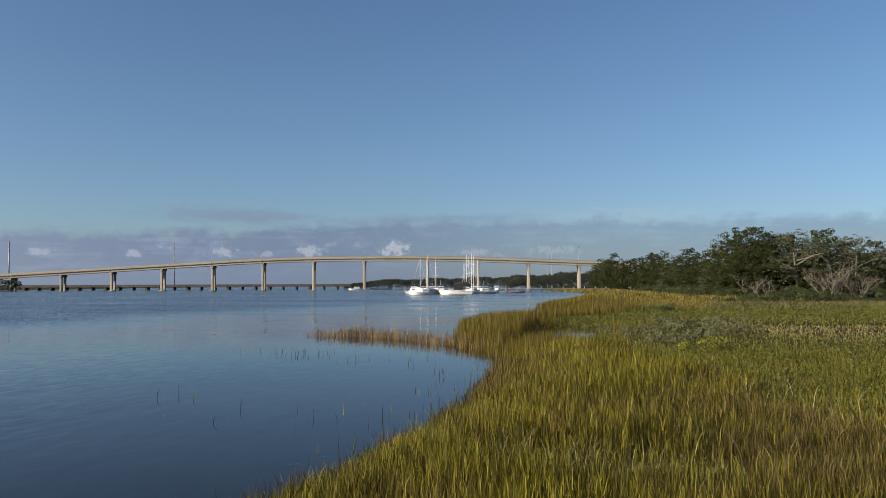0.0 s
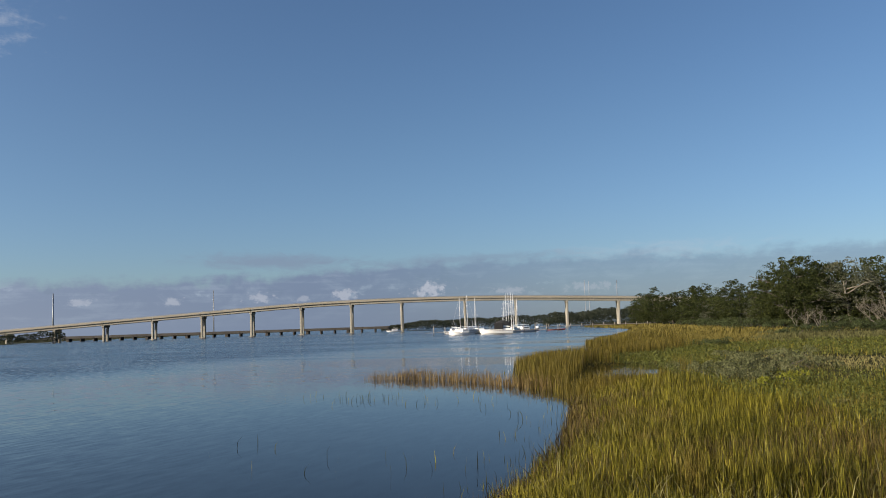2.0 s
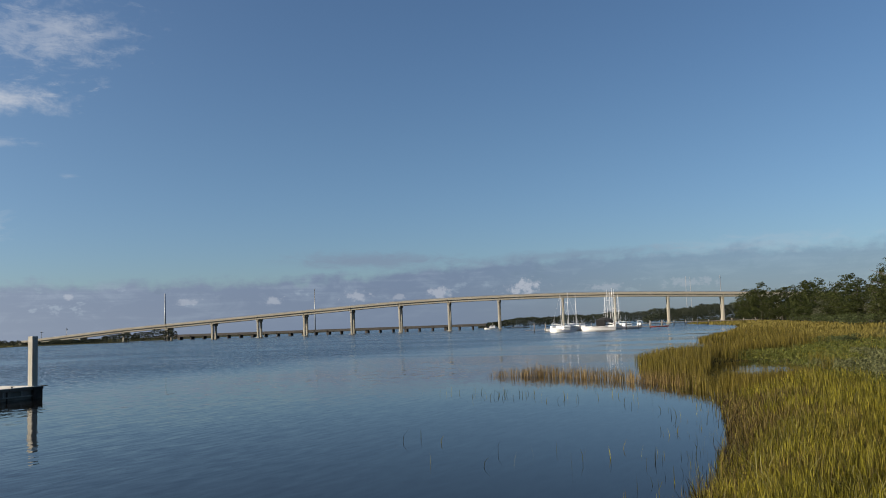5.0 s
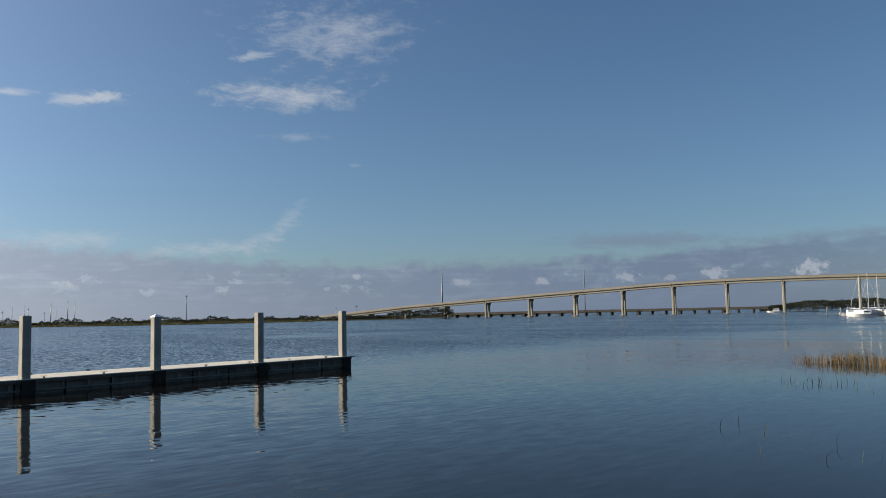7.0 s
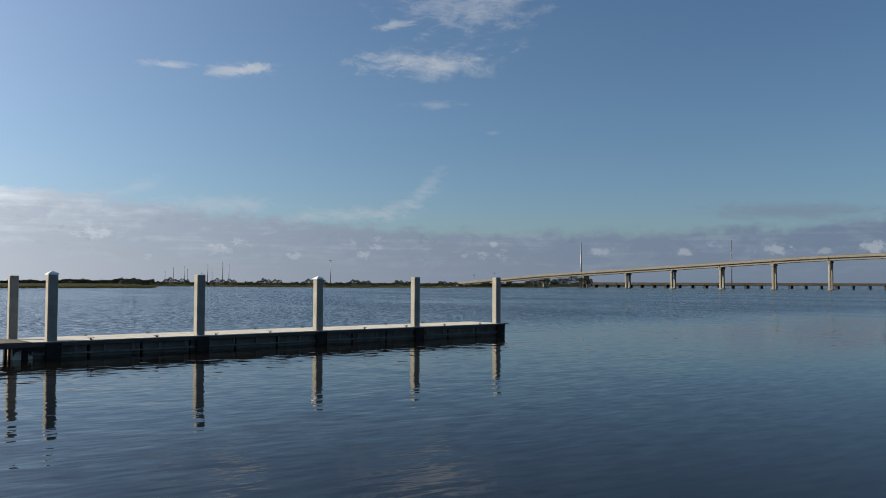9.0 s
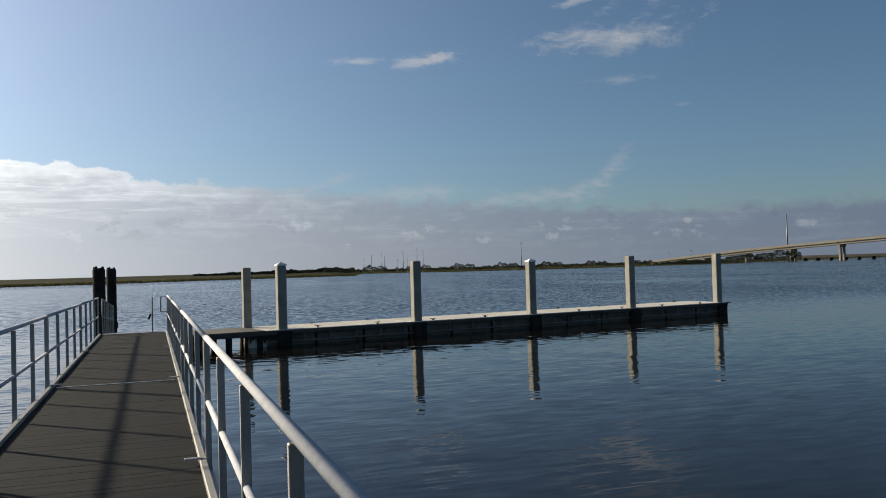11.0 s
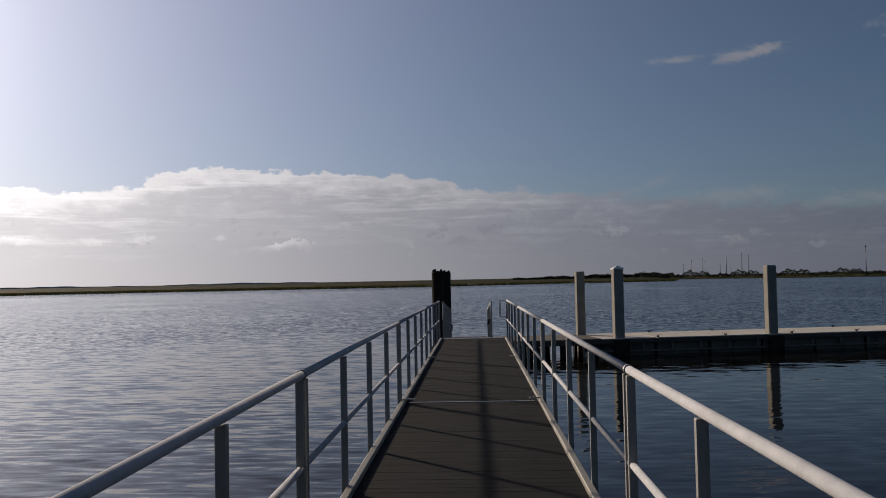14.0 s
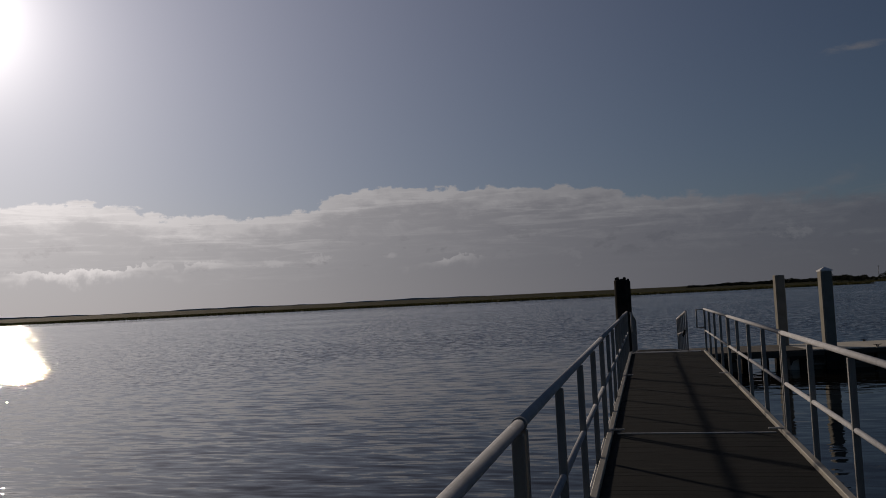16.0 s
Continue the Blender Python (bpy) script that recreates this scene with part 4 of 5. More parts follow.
POND = (58.0, -8.3)
BAY_STEMS = [(37.5, 1.0, 10), (36.3, -0.8, 16), (37.0, -2.2, 14), (35.5, -4.3, 9), (36.5, -6.2, 6), (34.2, -8.6, 7), (30.5, -10.6, 8), (19.5, -8.6, 3), (20.3, -10.6, 5), (21.4, -12.0, 7), (21.0, -4.2, 2), (23.0, -6.0, 2)]


def by_pond(x, y):
    """Distance along and across a line through the pond."""
    c, q = math.cos(radians(12)), math.sin(radians(12))
    dx, dy = x - POND[0], y - POND[1]
    return dx * c + dy * q, -dx * q + dy * c


def build_marsh():
    x, y, r = scatter(250000, 8.5, 165, 30, 108, 1.2)
    nx, ny, nr = scatter(150000, 10.5, 40, 48, 104, 1.0)
    x, y, r = np.concatenate([x, nx]), np.concatenate([y, ny]), np.concatenate([r, nr])
    nx, ny, nr = scatter(110000, 36, 125, 64, 84, 0.9)
    x, y, r = np.concatenate([x, nx]), np.concatenate([y, ny]), np.concatenate([r, nr])
    d = inland(x, y)
    wood = behind_trees(x, y)
    pu, pv = by_pond(x, y)
    pond = (pu / 6.6) ** 2 + (pv / 2.1) ** 2 < 1
    bare = clumpy(x, y, 0.55, 4.0) * 0.6 + clumpy(x, y, 0.23, 1.0) * 0.4      # small gaps between the tussocks
    keep = (d > -0.25 + 1.5 * rng.random(len(x)) ** 1.5) & ~pond & ((x < 140) | (wood < -6)) & (bare > 0.25 + 0.2 * rng.random(len(x)))
    x, y, r, d, pu, pv, bare = x[keep], y[keep], r[keep], d[keep], pu[keep], pv[keep], bare[keep]
    low = np.where((pu > -17) & (pu < 8) & (np.abs(pv) < 2.8), 0.24, 1.0)         # short sward round the pool
    # zones
    q = clumpy(x, y, 5.0) * 0.7 + rng.random(len(x)) * 0.3
    angle = np.degrees(np.arctan2(x - 2.7, y + 20))
    cord_reach = np.interp(x, [0, 8, 13, 20, 26, 32, 38], [12, 8.5, 6.5, 5.6, 5.2, 5.0, 4.0]) + (q - 0.5) * 5
    cord = (d < cord_reach) & (x < 37 + (q - 0.5) * 8)
    front = (np.hypot((x - 15.3) / 1.1, (y + 18.9) / 2.6) < 0.75 + q * 0.5)     # low leafy patch nearest the bank
    cord &= ~front
    gold = ~front & ~cord & (x > 32) & (angle < 78.5 + q * 5) & (d < np.interp(x, [32, 40, 52, 75, 120, 165], [3, 10, 9, 6, 10, 14]) + (q - 0.5) * 4)
    russet = ~cord & ~gold & ~front & (r < np.interp(angle, [83, 90, 97], [31, 25, 18.5]) + (q - 0.5) * 9) & (angle > 50)
    dry = ~cord & ~gold & ~russet & (r > 46 + q * 7) & (r < 70 - q * 9) & (angle > 86.5 - q * 2)
    strip_ = ~cord & ~gold & ~russet & (r > 96 + q * 14)
    wort = ~(cord | gold | russet | dry | strip_)
    mixed = rng.random(len(x))
    wide = np.interp(r, [8, 20, 45, 90, 165], [0.009, 0.0115, 0.017, 0.034, 0.10])
    uneven = (0.72 + 0.5 * bare) * low
    def go(mask, name, h, mat, label, k=1.0, **kw):
        blades(name, x[mask], y[mask], (h * uneven)[mask], wide[mask] * k, mat, label, **kw)
    def leaf_on(mask, name, h, mat, label, k=1.0):
        """Short arching leaves up the stems of the nearer grass."""
        lx, ly, lr = np.repeat(x[mask], 2), np.repeat(y[mask], 2), np.repeat(r[mask], 2)
        top = np.repeat((h * uneven)[mask], 2)
        at = rng.uniform(0.2, 0.85, len(lx)) * top
        spread = 0.035
        blades(name, lx + rng.normal(0, spread, len(lx)), ly + rng.normal(0, spread, len(lx)), top * rng.uniform(0.2, 0.38, len(lx)),
               np.interp(lr, [8, 20, 45], [0.008, 0.011, 0.024]) * k, mat, label, lean=0.28, bend=0.55, z=ground_height(lx, ly) + at, dip=0.0)
    near = r < 42
    red = clumpy(x, y, 3.1, 2.0)
    dying = mixed < 0.08 + 0.6 * np.clip((red - 0.52) * 4, 0, 1)
    go(cord & ~dying, "green_cordgrass", 0.55 + 0.42 * np.clip(d / 3, 0, 1), M_CORD, "tall yellow-green cordgrass at the water's edge", lean=0.07, bend=0.16, dip=0.1)
    go(cord & dying, "russet_cordgrass", 0.75 + 0 * d, M_RUSSET, "russet dying stems among the green cordgrass", lean=0.07, bend=0.16, dip=0.1)
    leaf_on(cord & ~dying & near, "green_grass_leaves", 0.55 + 0.42 * np.clip(d / 3, 0, 1), M_CORD, "narrow arching leaves on the yellow-green cordgrass")
    leaf_on(cord & dying & near, "russet_grass_leaves", 0.75 + 0 * d, M_RUSSET, "withered arching leaves on the dying cordgrass")
    browned = mixed > 0.80 - 0.58 * np.clip((red - 0.42) * 4, 0, 1)
    leaf_on(russet & ~browned & near, "mixed_grass_leaves", 0.66 + 0 * d, M_CORD, "arching green leaves among the reddish marsh grass")
    leaf_on(russet & browned & near, "brown_grass_leaves", 0.7 + 0 * d, M_RUSSET, "withered leaves on the reddish marsh grass")
    go(gold, "golden_cordgrass", 0.9 + 0.3 * np.clip(d / 5, 0, 1), M_GOLD, "golden brown cordgrass on the marsh spit", 1.0, lean=0.07, bend=0.15, dip=0.1)
    go(russet & browned, "russet_marsh_grass", 0.72 + 0 * d, M_RUSSET, "reddish brown marsh grass turning with autumn", lean=0.09, bend=0.2)
    go(russet & ~browned, "green_marsh_grass", 0.66 + 0 * d, M_CORD, "green stems among the reddish marsh grass", lean=0.09, bend=0.2)
    go(dry, "dry_marsh_grass", 0.22 + 0 * d, M_DRY, "pale dry grass patch in the high marsh", 3.2, lean=0.4, bend=0.7)
    far_gold = strip_ & (angle < 88 - q * 3)
    go(strip_ & ~far_gold, "far_meadow_grass", 0.5 + 0 * d, M_FARGRASS, "yellow-green marsh meadow before the trees", 1.2)
    go(far_gold, "far_golden_grass", 0.55 + 0 * d, M_FARGOLD, "golden yellow marsh grass before the trees", 1.2)
    # withered lower leaves, coloured dark to deepen the shade between the stems
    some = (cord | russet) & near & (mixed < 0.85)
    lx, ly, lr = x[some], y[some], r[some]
    blades("withered_leaves", lx + rng.normal(0, 0.06, len(lx)), ly + rng.normal(0, 0.06, len(lx)), 0.52 * uneven[some], np.interp(lr, [10, 20, 42], [0.016, 0.022, 0.04]), M_WITHER_SHADE, "brown withered leaves low in the marsh grass, darkened as shade", lean=0.35, bend=0.8)
    # leafy low plants, thinned to single bushes
    tufts("front_saltwort", x[front], y[front], r[front], M_OXEYE, "low grey-green leafy plants before the cordgrass", 9, 0.10, 0.34)
    some = wort & ~front & (mixed < np.interp(r, [15, 40, 100], [0.075, 0.10, 0.2]))
    tufts("saltwort", x[some], y[some], r[some], M_WORT, "low leafy green saltwort covering the high marsh")
    green = wort & (mixed > 0.5)
    go(green, "high_marsh_grass", 0.42 + 0 * d, M_CORD, "short green grass among the saltwort")
    # meadow strip on towards the bridge
    mx, my, mr = scatter(26000, 150, 470, 70, 96)
    ok = (inland(mx, my) > 0.5) & (behind_trees(mx, my) < -2)
    blades("shore_meadow_grass", mx[ok], my[ok], 0.8, np.interp(mr[ok], [150, 470], [0.2, 0.6]), M_FARGOLD, "golden yellow marsh grass reaching towards the bridge")
    # the thin spit out in the water
    t = rng.random(4300)
    sx = np.interp(t, [0, 0.3, 0.6, 0.8, 1], [49.8, 49.6, 47.2, 44.5, 41.8]) + rng.normal(0, 0.4, len(t)) + 0.3
    sy = np.interp(t, [0, 0.3, 0.6, 0.8, 1], [6.1, 2.2, -2.0, -5.2, -8.3]) + rng.normal(0, 0.45, len(t))
    thin = rng.random(len(t)) < 0.25 + 0.75 * clumpy(t * 40, t * 13, 1.0, 1.0)
    blades("spit_grass", sx[thin], sy[thin], rng.uniform(0.65, 1.1, thin.sum()) * (0.75 + 0.25 * np.clip(t[thin] * 5, 0, 1)) * (0.6 + 0.5 * clumpy(t[thin] * 60, t[thin] * 31, 1.0, 3.0)), 0.015, M_SPIT, "thin line of golden grass standing in the water", z=np.zeros(thin.sum()) - 0.05)
    # lone stems standing in the shallow bay
    sx, sy = rng.uniform(13, 43, 1500), rng.uniform(-14, 3, 1500)
    dd = inland(sx, sy)
    ok = (dd < 0.2) & (dd > -2.2) & (rng.random(1500) < np.exp(dd * 0.9) * 0.75)
    blades("lone_reed_stems", sx[ok], sy[ok], 0.26, 0.012, M_CORD, "lone reed stems standing in shallow water", z=np.zeros(ok.sum()), lean=0.2, bend=0.4)
    bx, by = np.concatenate([rng.normal(cx, 0.9, k) for cx, cy, k in BAY_STEMS]), np.concatenate([rng.normal(cy, 0.9, k) for cx, cy, k in BAY_STEMS])
    ok = inland(bx, by) < -0.2
    blades("bay_stems", bx[ok], by[ok], 0.4, 0.017, M_CORD, "short broken stems standing in the calm bay", z=np.zeros(ok.sum()), lean=0.35, bend=0.6)
    fx, fy, fr = scatter(26000, 9, 62, 40, 100)
    fd = inland(fx, fy)
    ok = (fd < 0.1) & (rng.random(len(fx)) < np.exp(fd * 2.0) * 0.9) & (fd > -1.8)
    blades("fringe_stems", fx[ok], fy[ok], 0.40, np.interp(fr[ok], [9, 34, 62], [0.012, 0.018, 0.026]), M_CORD, "scattered green stems in the water before the grass", z=np.zeros(ok.sum()), lean=0.12, bend=0.35, dip=0.15)
    # arching long leaves in the nearest grass
    ax, ay, ar = scatter(900, 10.5, 24, 50, 104)
    ok = inland(ax, ay) > 0.4
    ax, ay, ar = ax[ok], ay[ok], ar[ok]
    n, a = len(ax), rng.uniform(0, 6.283, ok.sum())
    reach, rise = rng.uniform(0.35, 0.75, n), rng.uniform(0.75, 1.05, n)
    half = np.interp(ar, [8, 22], [0.008, 0.012])
    gz = ground_height(ax, ay)
    P = np.zeros((n, 14, 3))
    for k in range(7):
        q = k / 6
        out, up = reach * q ** 1.6, rise * (1.75 * q - 0.95 * q * q)
        w = half * (1.0 - 0.85 * q)
        for side in (0, 1):
            P[:, 2 * k + side] = np.stack([ax + np.cos(a) * out - np.sin(a) * w * (2 * side - 1), ay + np.sin(a) * out + np.cos(a) * w * (2 * side - 1), gz + up], 1)
    F = np.concatenate([np.arange(n)[:, None] * 14 + np.array([[2 * k, 2 * k + 1, 2 * k + 3, 2 * k + 2]]) for k in range(6)])
    ob = new("arching_grass_leaf", mesh_from("arching_grass_leaf", P.reshape(-1, 3), F, M_STRAW))
    tagged(ob, "long arching pale straw-coloured grass leaves", "grass", kind="stuff")
    # grass fringe of the marsh across the river
    az = np.radians(rng.uniform(-33, 62, 18000))
    far = np.interp(np.degrees(az), [-60, -48, -40, -32, -26, -20, -13.6, -13.2, -3, 4, 17, 36, 46, 75], [2500, 1100, 640, 560, 520, 540, 620, 440, 405, 375, 385, 400, 470, 560])
    rr = far + 1.5 + 40 * rng.random(len(az)) ** 2
    blades("far_shore_grass", -rr * np.sin(az), -12 + rr * np.cos(az), 0.65, 1.0, M_FARGRASS, "strip of marsh grass along the far shore")


build_marsh()


def leaf_cloud(centres, radii, n, size, flat=0.8):
    """Many small leaf clumps spread over lobes: arrays of corners and faces."""
    k = rng.integers(0, len(centres), n)
    v = rng.normal(size=(n, 3))
    v /= np.linalg.norm(v, axis=1)[:, None]
    v[:, 2] = np.where(rng.random(n) < 0.7, np.abs(v[:, 2]), v[:, 2])
    rad = radii[k] * (0.74 + 0.30 * rng.random(n))
    c = centres[k] + v * rad[:, None] * np.array([1, 1, flat])
    s = size * rng.uniform(0.5, 1.3, n)
    a = rng.normal(size=(n, 3))
    a /= np.linalg.norm(a, axis=1)[:, None]
    b = np.cross(a, v + rng.normal(0, 0.5, (n, 3)))
    b /= np.linalg.norm(b, axis=1)[:, None] + 1e-9
    a, b = a * s[:, None], b * s[:, None]
    P = np.stack([c - a * 0.5, c - b * 0.38, c + a * 0.6, c + b * 0.42], 1)
    return P.reshape(-1, 3), np.arange(n * 4).reshape(n, 4)


def branch_set(bm, height, spread, seed, limbs=6, twigs=3, r0=0.28, start=0.25):
    rnd = random.Random(seed)
    lean = (rnd.uniform(-0.12, 0.12) * height, rnd.uniform(-0.12, 0.12) * height)
    tube([(0, 0, -0.4), (lean[0] * 0.4, lean[1] * 0.4, height * 0.3), (lean[0], lean[1], height * 0.66)], [r0, r0 * 0.75, r0 * 0.25], 7, bm)
    ends = []
    for i in range(limbs):
        a = i * 6.283 / limbs + rnd.uniform(-0.4, 0.4)
        t = start + (0.62 - start) * rnd.random()
        p = Vector((lean[0] * t, lean[1] * t, height * t))
        q = p + Vector((math.cos(a), math.sin(a), rnd.uniform(0.15, 0.5))) * spread * rnd.uniform(0.3, 0.42)
        e = q + Vector((math.cos(a + rnd.uniform(-0.5, 0.5)), math.sin(a + rnd.uniform(-0.5, 0.5)), rnd.uniform(0.0, 0.45))) * spread * rnd.uniform(0.16, 0.3)
        tube([p, q, e], [r0 * 0.45, r0 * 0.28, r0 * 0.08], 6, bm)
        ends.append(e)
        for k in range(twigs):
            s = p.lerp(q, rnd.uniform(0.5, 1.0)) if k % 2 else q.lerp(e, rnd.uniform(0.1, 0.8))
            f = s + Vector((rnd.uniform(-1, 1), rnd.uniform(-1, 1), rnd.uniform(0.0, 0.8))) * spread * rnd.uniform(0.12, 0.26)
            tube([s, s.lerp(f, 0.5) + Vector((0, 0, rnd.uniform(-0.2, 0.2))), f], [r0 * 0.16, r0 * 0.1, r0 * 0.03], 5, bm)
            ends.append(f)
    return ends


TOPS = {}     # height of each kind of oak as built


def oak(seed, height, spread, mat, leaves, label, bark=None, size=0.27):
    t = thing("oak_tree", (0, 0, 0), 0, label, "tree", "wood behind the marsh")
    bm = bmesh.new()
    ends = branch_set(bm, height * 0.92, spread * 0.8, seed)
    part("trunk", bm, bark or M_BARK, t, smooth=True)
    rnd = np.random.default_rng(seed)
    lobes = [np.array(e) for e in ends] + [np.array((*(rnd.normal(0, 0.22, 2) * spread), height * rnd.uniform(0.2, 0.9))) for _ in range(56)]
    skirt = rnd.uniform(0, 6.283, 30)
    lobes += [np.array((math.cos(a) * q * spread, math.sin(a) * q * spread, height * z)) for a, q, z in zip(skirt, rnd.uniform(0.22, 0.46, 30), rnd.uniform(0.07, 0.4, 30))]
    lobes = np.array(lobes)
    out = np.hypot(lobes[:, 0], lobes[:, 1])
    lobes[:, :2] *= (np.minimum(out, 0.46 * spread) / (out + 1e-9))[:, None]
    dome = height * (0.30 + 0.56 * np.sqrt(np.clip(1 - (np.minimum(out, 0.46 * spread) / (0.5 * spread)) ** 2, 0, 1)))
    lobes[:, 2] = np.clip(lobes[:, 2], height * 0.07, dome)
    rad = rnd.uniform(0.06, 0.16, len(lobes)) * spread
    # every lobe is a heap of smaller sprays
    pick = np.repeat(np.arange(len(lobes)), 8)
    way = rnd.normal(size=(len(pick), 3))
    way /= np.linalg.norm(way, axis=1)[:, None]
    way[:, 2] = np.where(rnd.random(len(pick)) < 0.75, np.abs(way[:, 2]), way[:, 2]) * 0.75
    sprays = lobes[pick] + way * (rad[pick] * rnd.uniform(0.55, 1.0, len(pick)))[:, None]
    P, F = leaf_cloud(sprays, rad[pick] * rnd.uniform(0.22, 0.5, len(pick)), leaves, size, 0.6)
    TOPS[t.name] = float(P[:, 2].max())
    part("crown", mesh_from("crown", P, F, mat), None, t)
    return t


def dead_tree(seed, height, spread, stems=5, label="bare bleached grey dead tree at the wood's edge"):
    """Many crooked grey stems that fork again and again."""
    t = thing("dead_tree", (0, 0, 0), 0, label, "tree", "dead trees")
    bm = bmesh.new()
    rnd = random.Random(seed)

    def grow(p, d, length, r, level):
        pts = [p]
        for _ in range(3):
            d = (d + Vector((rnd.uniform(-0.3, 0.3), rnd.uniform(-0.3, 0.3), rnd.uniform(-0.12, 0.2)))).normalized()
            pts.append(pts[-1] + d * length / 3)
        tube(pts, [r, r * 0.85, r * 0.7, r * 0.5], 5 if level < 2 else 4, bm)
        if level < 4:
            for k in range(3 if level < 3 else 2):
                side = Vector((rnd.uniform(-1, 1), rnd.uniform(-1, 1), rnd.uniform(-0.15, 0.7)))
                grow(pts[rnd.randint(1, 3)], (d * 0.8 + side * 0.9).normalized(), length * rnd.uniform(0.5, 0.75), r * 0.55, level + 1)

    for i in range(stems):
        a = i * 6.283 / stems + rnd.uniform(-0.5, 0.5)
        slant = rnd.uniform(0.3, 1.0) * spread / height
        grow(Vector((0.3 * math.cos(a), 0.3 * math.sin(a), -0.3)), Vector((math.cos(a) * slant, math.sin(a) * slant, 1)).normalized(), height * rnd.uniform(0.45, 0.6), 0.075, 0)
    part("crooked_stem", bm, M_DEAD, t, smooth=True)
    return t


def set_down(t, x, y, turn, s=1.0, sz=1.0):
    """Places a thing on the ground."""
    z = float(ground_height(np.array([x]), np.array([y]))[0])
    return pose(x, y, z, 0, 0, turn) @ Matrix.Diagonal((s, s, s * sz, 1))


def place_copy(ob, x, y, turn, s=1.0):
    c = copy_thing(ob, set_down(ob, x, y, turn))
    c.scale = (s, s, s)
    return c


# the wood's skyline: heading from the first viewpoint, height over the horizon in degrees, distance of its edge
SKYLINE = np.array([(77.5, 1.0, 640), (78.8, 1.5, 560), (80.1, 2.05, 450), (80.9, 1.78, 410), (82.0, 1.85, 375), (83.2, 2.3, 310), (85.4, 2.4, 235), (86.8, 2.7, 205), (87.9, 3.2, 192), (88.8, 3.7, 188), (90.0, 3.3, 185),
                    (91.1, 3.42, 184), (92.1, 3.48, 184), (94.1, 3.42, 186), (95.4, 3.0, 188), (96.4, 2.5, 192), (97.3, 2.7, 205), (98.0, 3.05, 210), (99.4, 2.9, 214), (104, 2.6, 220)])


def wood_edge(h):
    return [float(np.interp(h, SKYLINE[:, 0], SKYLINE[:, k])) for k in (1, 2)]


def build_wood():
    near = [oak(11, 11.5, 13, M_LEAF, 18500, "dark green spreading live oak", size=0.21), oak(12, 12.5, 12, M_LEAF, 18500, "dense dark green live oak", size=0.21),
            oak(13, 10.0, 12, M_LEAF, 17000, "broad dark green live oak with low limbs", size=0.21)]
    back = [oak(15, 12.5, 11, M_LEAF, 8500, "tall dark green live oak inside the wood", size=0.32), oak(16, 11.5, 12, M_LEAF, 8500, "dark green oak far along the wood", size=0.32)]
    mossy = [oak(14, 12.0, 10, M_LEAF2, 7500, "grey-green thin-crowned oak hung with moss", M_DEAD, size=0.2)]
    used = set()
    rnd = random.Random(5)

    def plant(kinds, h, behind, share, swell=1.0):
        """A tree at a heading, so far behind the wood's edge, as high as that share of the skyline."""
        el, dist = wood_edge(h)
        d = dist + behind
        tall = (d * math.tan(radians(el)) + 3.0) * share
        kind = rnd.choice(kinds)
        x, y = 2.8 + d * math.sin(radians(h)), -20.3 + d * math.cos(radians(h))
        k = tall / TOPS[kind.name]
        m = set_down(None, x, y, rnd.uniform(0, 360))
        if kind.name in used:
            t = copy_thing(kind, m)
        else:
            t = kind
            t.matrix_basis = m
            used.add(kind.name)
        wide = min(k * swell, 1.3 if dist < 240 else 1.75)
        t.scale = (wide, wide, k)

    h = 79.2
    while h < 101:
        el, dist = wood_edge(h)
        close = dist < 240
        step = math.degrees((8.0 if close else 11.0) / dist)
        plant(near if close else back, h + rnd.uniform(-0.2, 0.2) * step, rnd.uniform(3, 7), rnd.uniform(0.55, 0.74), 1.15)
        plant(near if close else back, h + step * 0.5, rnd.uniform(12, 16), rnd.uniform(0.84, 0.95))
        plant(back, h + step * rnd.uniform(0.1, 0.9), rnd.uniform(22, 30), rnd.uniform(0.97, 1.02))
        plant(near if close else back, h + step * 0.3, rnd.uniform(7, 10), rnd.uniform(0.34, 0.46), 2.3)
        plant(back, h + step * 0.8, rnd.uniform(15, 20), rnd.uniform(0.5, 0.62), 1.9)
        h += step * 1.15
    # the tall crown above the skyline, and the trees hung with moss
    plant(back, 80.1, 10, 1.03, 0.7)
    plant(near, 88.7, 9, 1.0, 1.0)
    for h, behind, share in ((91.8, 5, 0.99), (95.0, 6, 0.97), (83.6, -2, 0.5), (86.6, 0, 0.6)):
        plant(mossy, h, behind, share)
    bush = dead_tree(31, 4.4, 4.6, 8, "leafless twiggy grey bush at the wood's edge")
    bush.matrix_basis = set_down(bush, 179, -31.5, 20, 1.7)
    for x, y, turn, k in [(183, -36.5, 140, 1.4)]:
        place_copy(bush, x, y, turn, k)
    fallen = dead_tree(32, 4.6, 7.5, 3, "pale fallen dead branches at the wood's edge")
    fallen.matrix_basis = set_down(fallen, 179, -17.0, 80, 1.15)
    for x, y, turn, k in [(181, -20.5, 200, 1.0)]:
        place_copy(fallen, x, y, turn, k)
    # low dark shrubs before the wood and in the marsh
    def shrub(name, seed, mat, label, n, size, w, h):
        t = thing(name, (0, 0, 0), 0, label, "shrub", "marsh shrubs")
        r2 = np.random.default_rng(seed)
        lobes = np.stack([r2.uniform(-0.5, 0.5, 9) * w, r2.uniform(-0.5, 0.5, 9) * w, r2.uniform(0.2, 0.7, 9) * h], 1)
        P, F = leaf_cloud(lobes, r2.uniform(0.22, 0.38, 9) * min(w, 1.6 * h), n, size)
        bm = bmesh.new()
        for q in range(5):
            tube([(0, 0, -0.1), tuple(lobes[q])], [0.03, 0.01], 5, bm)
        part("stem", bm, M_BARK, t)
        part("foliage", mesh_from("foliage", P, F, mat), None, t)
        return t
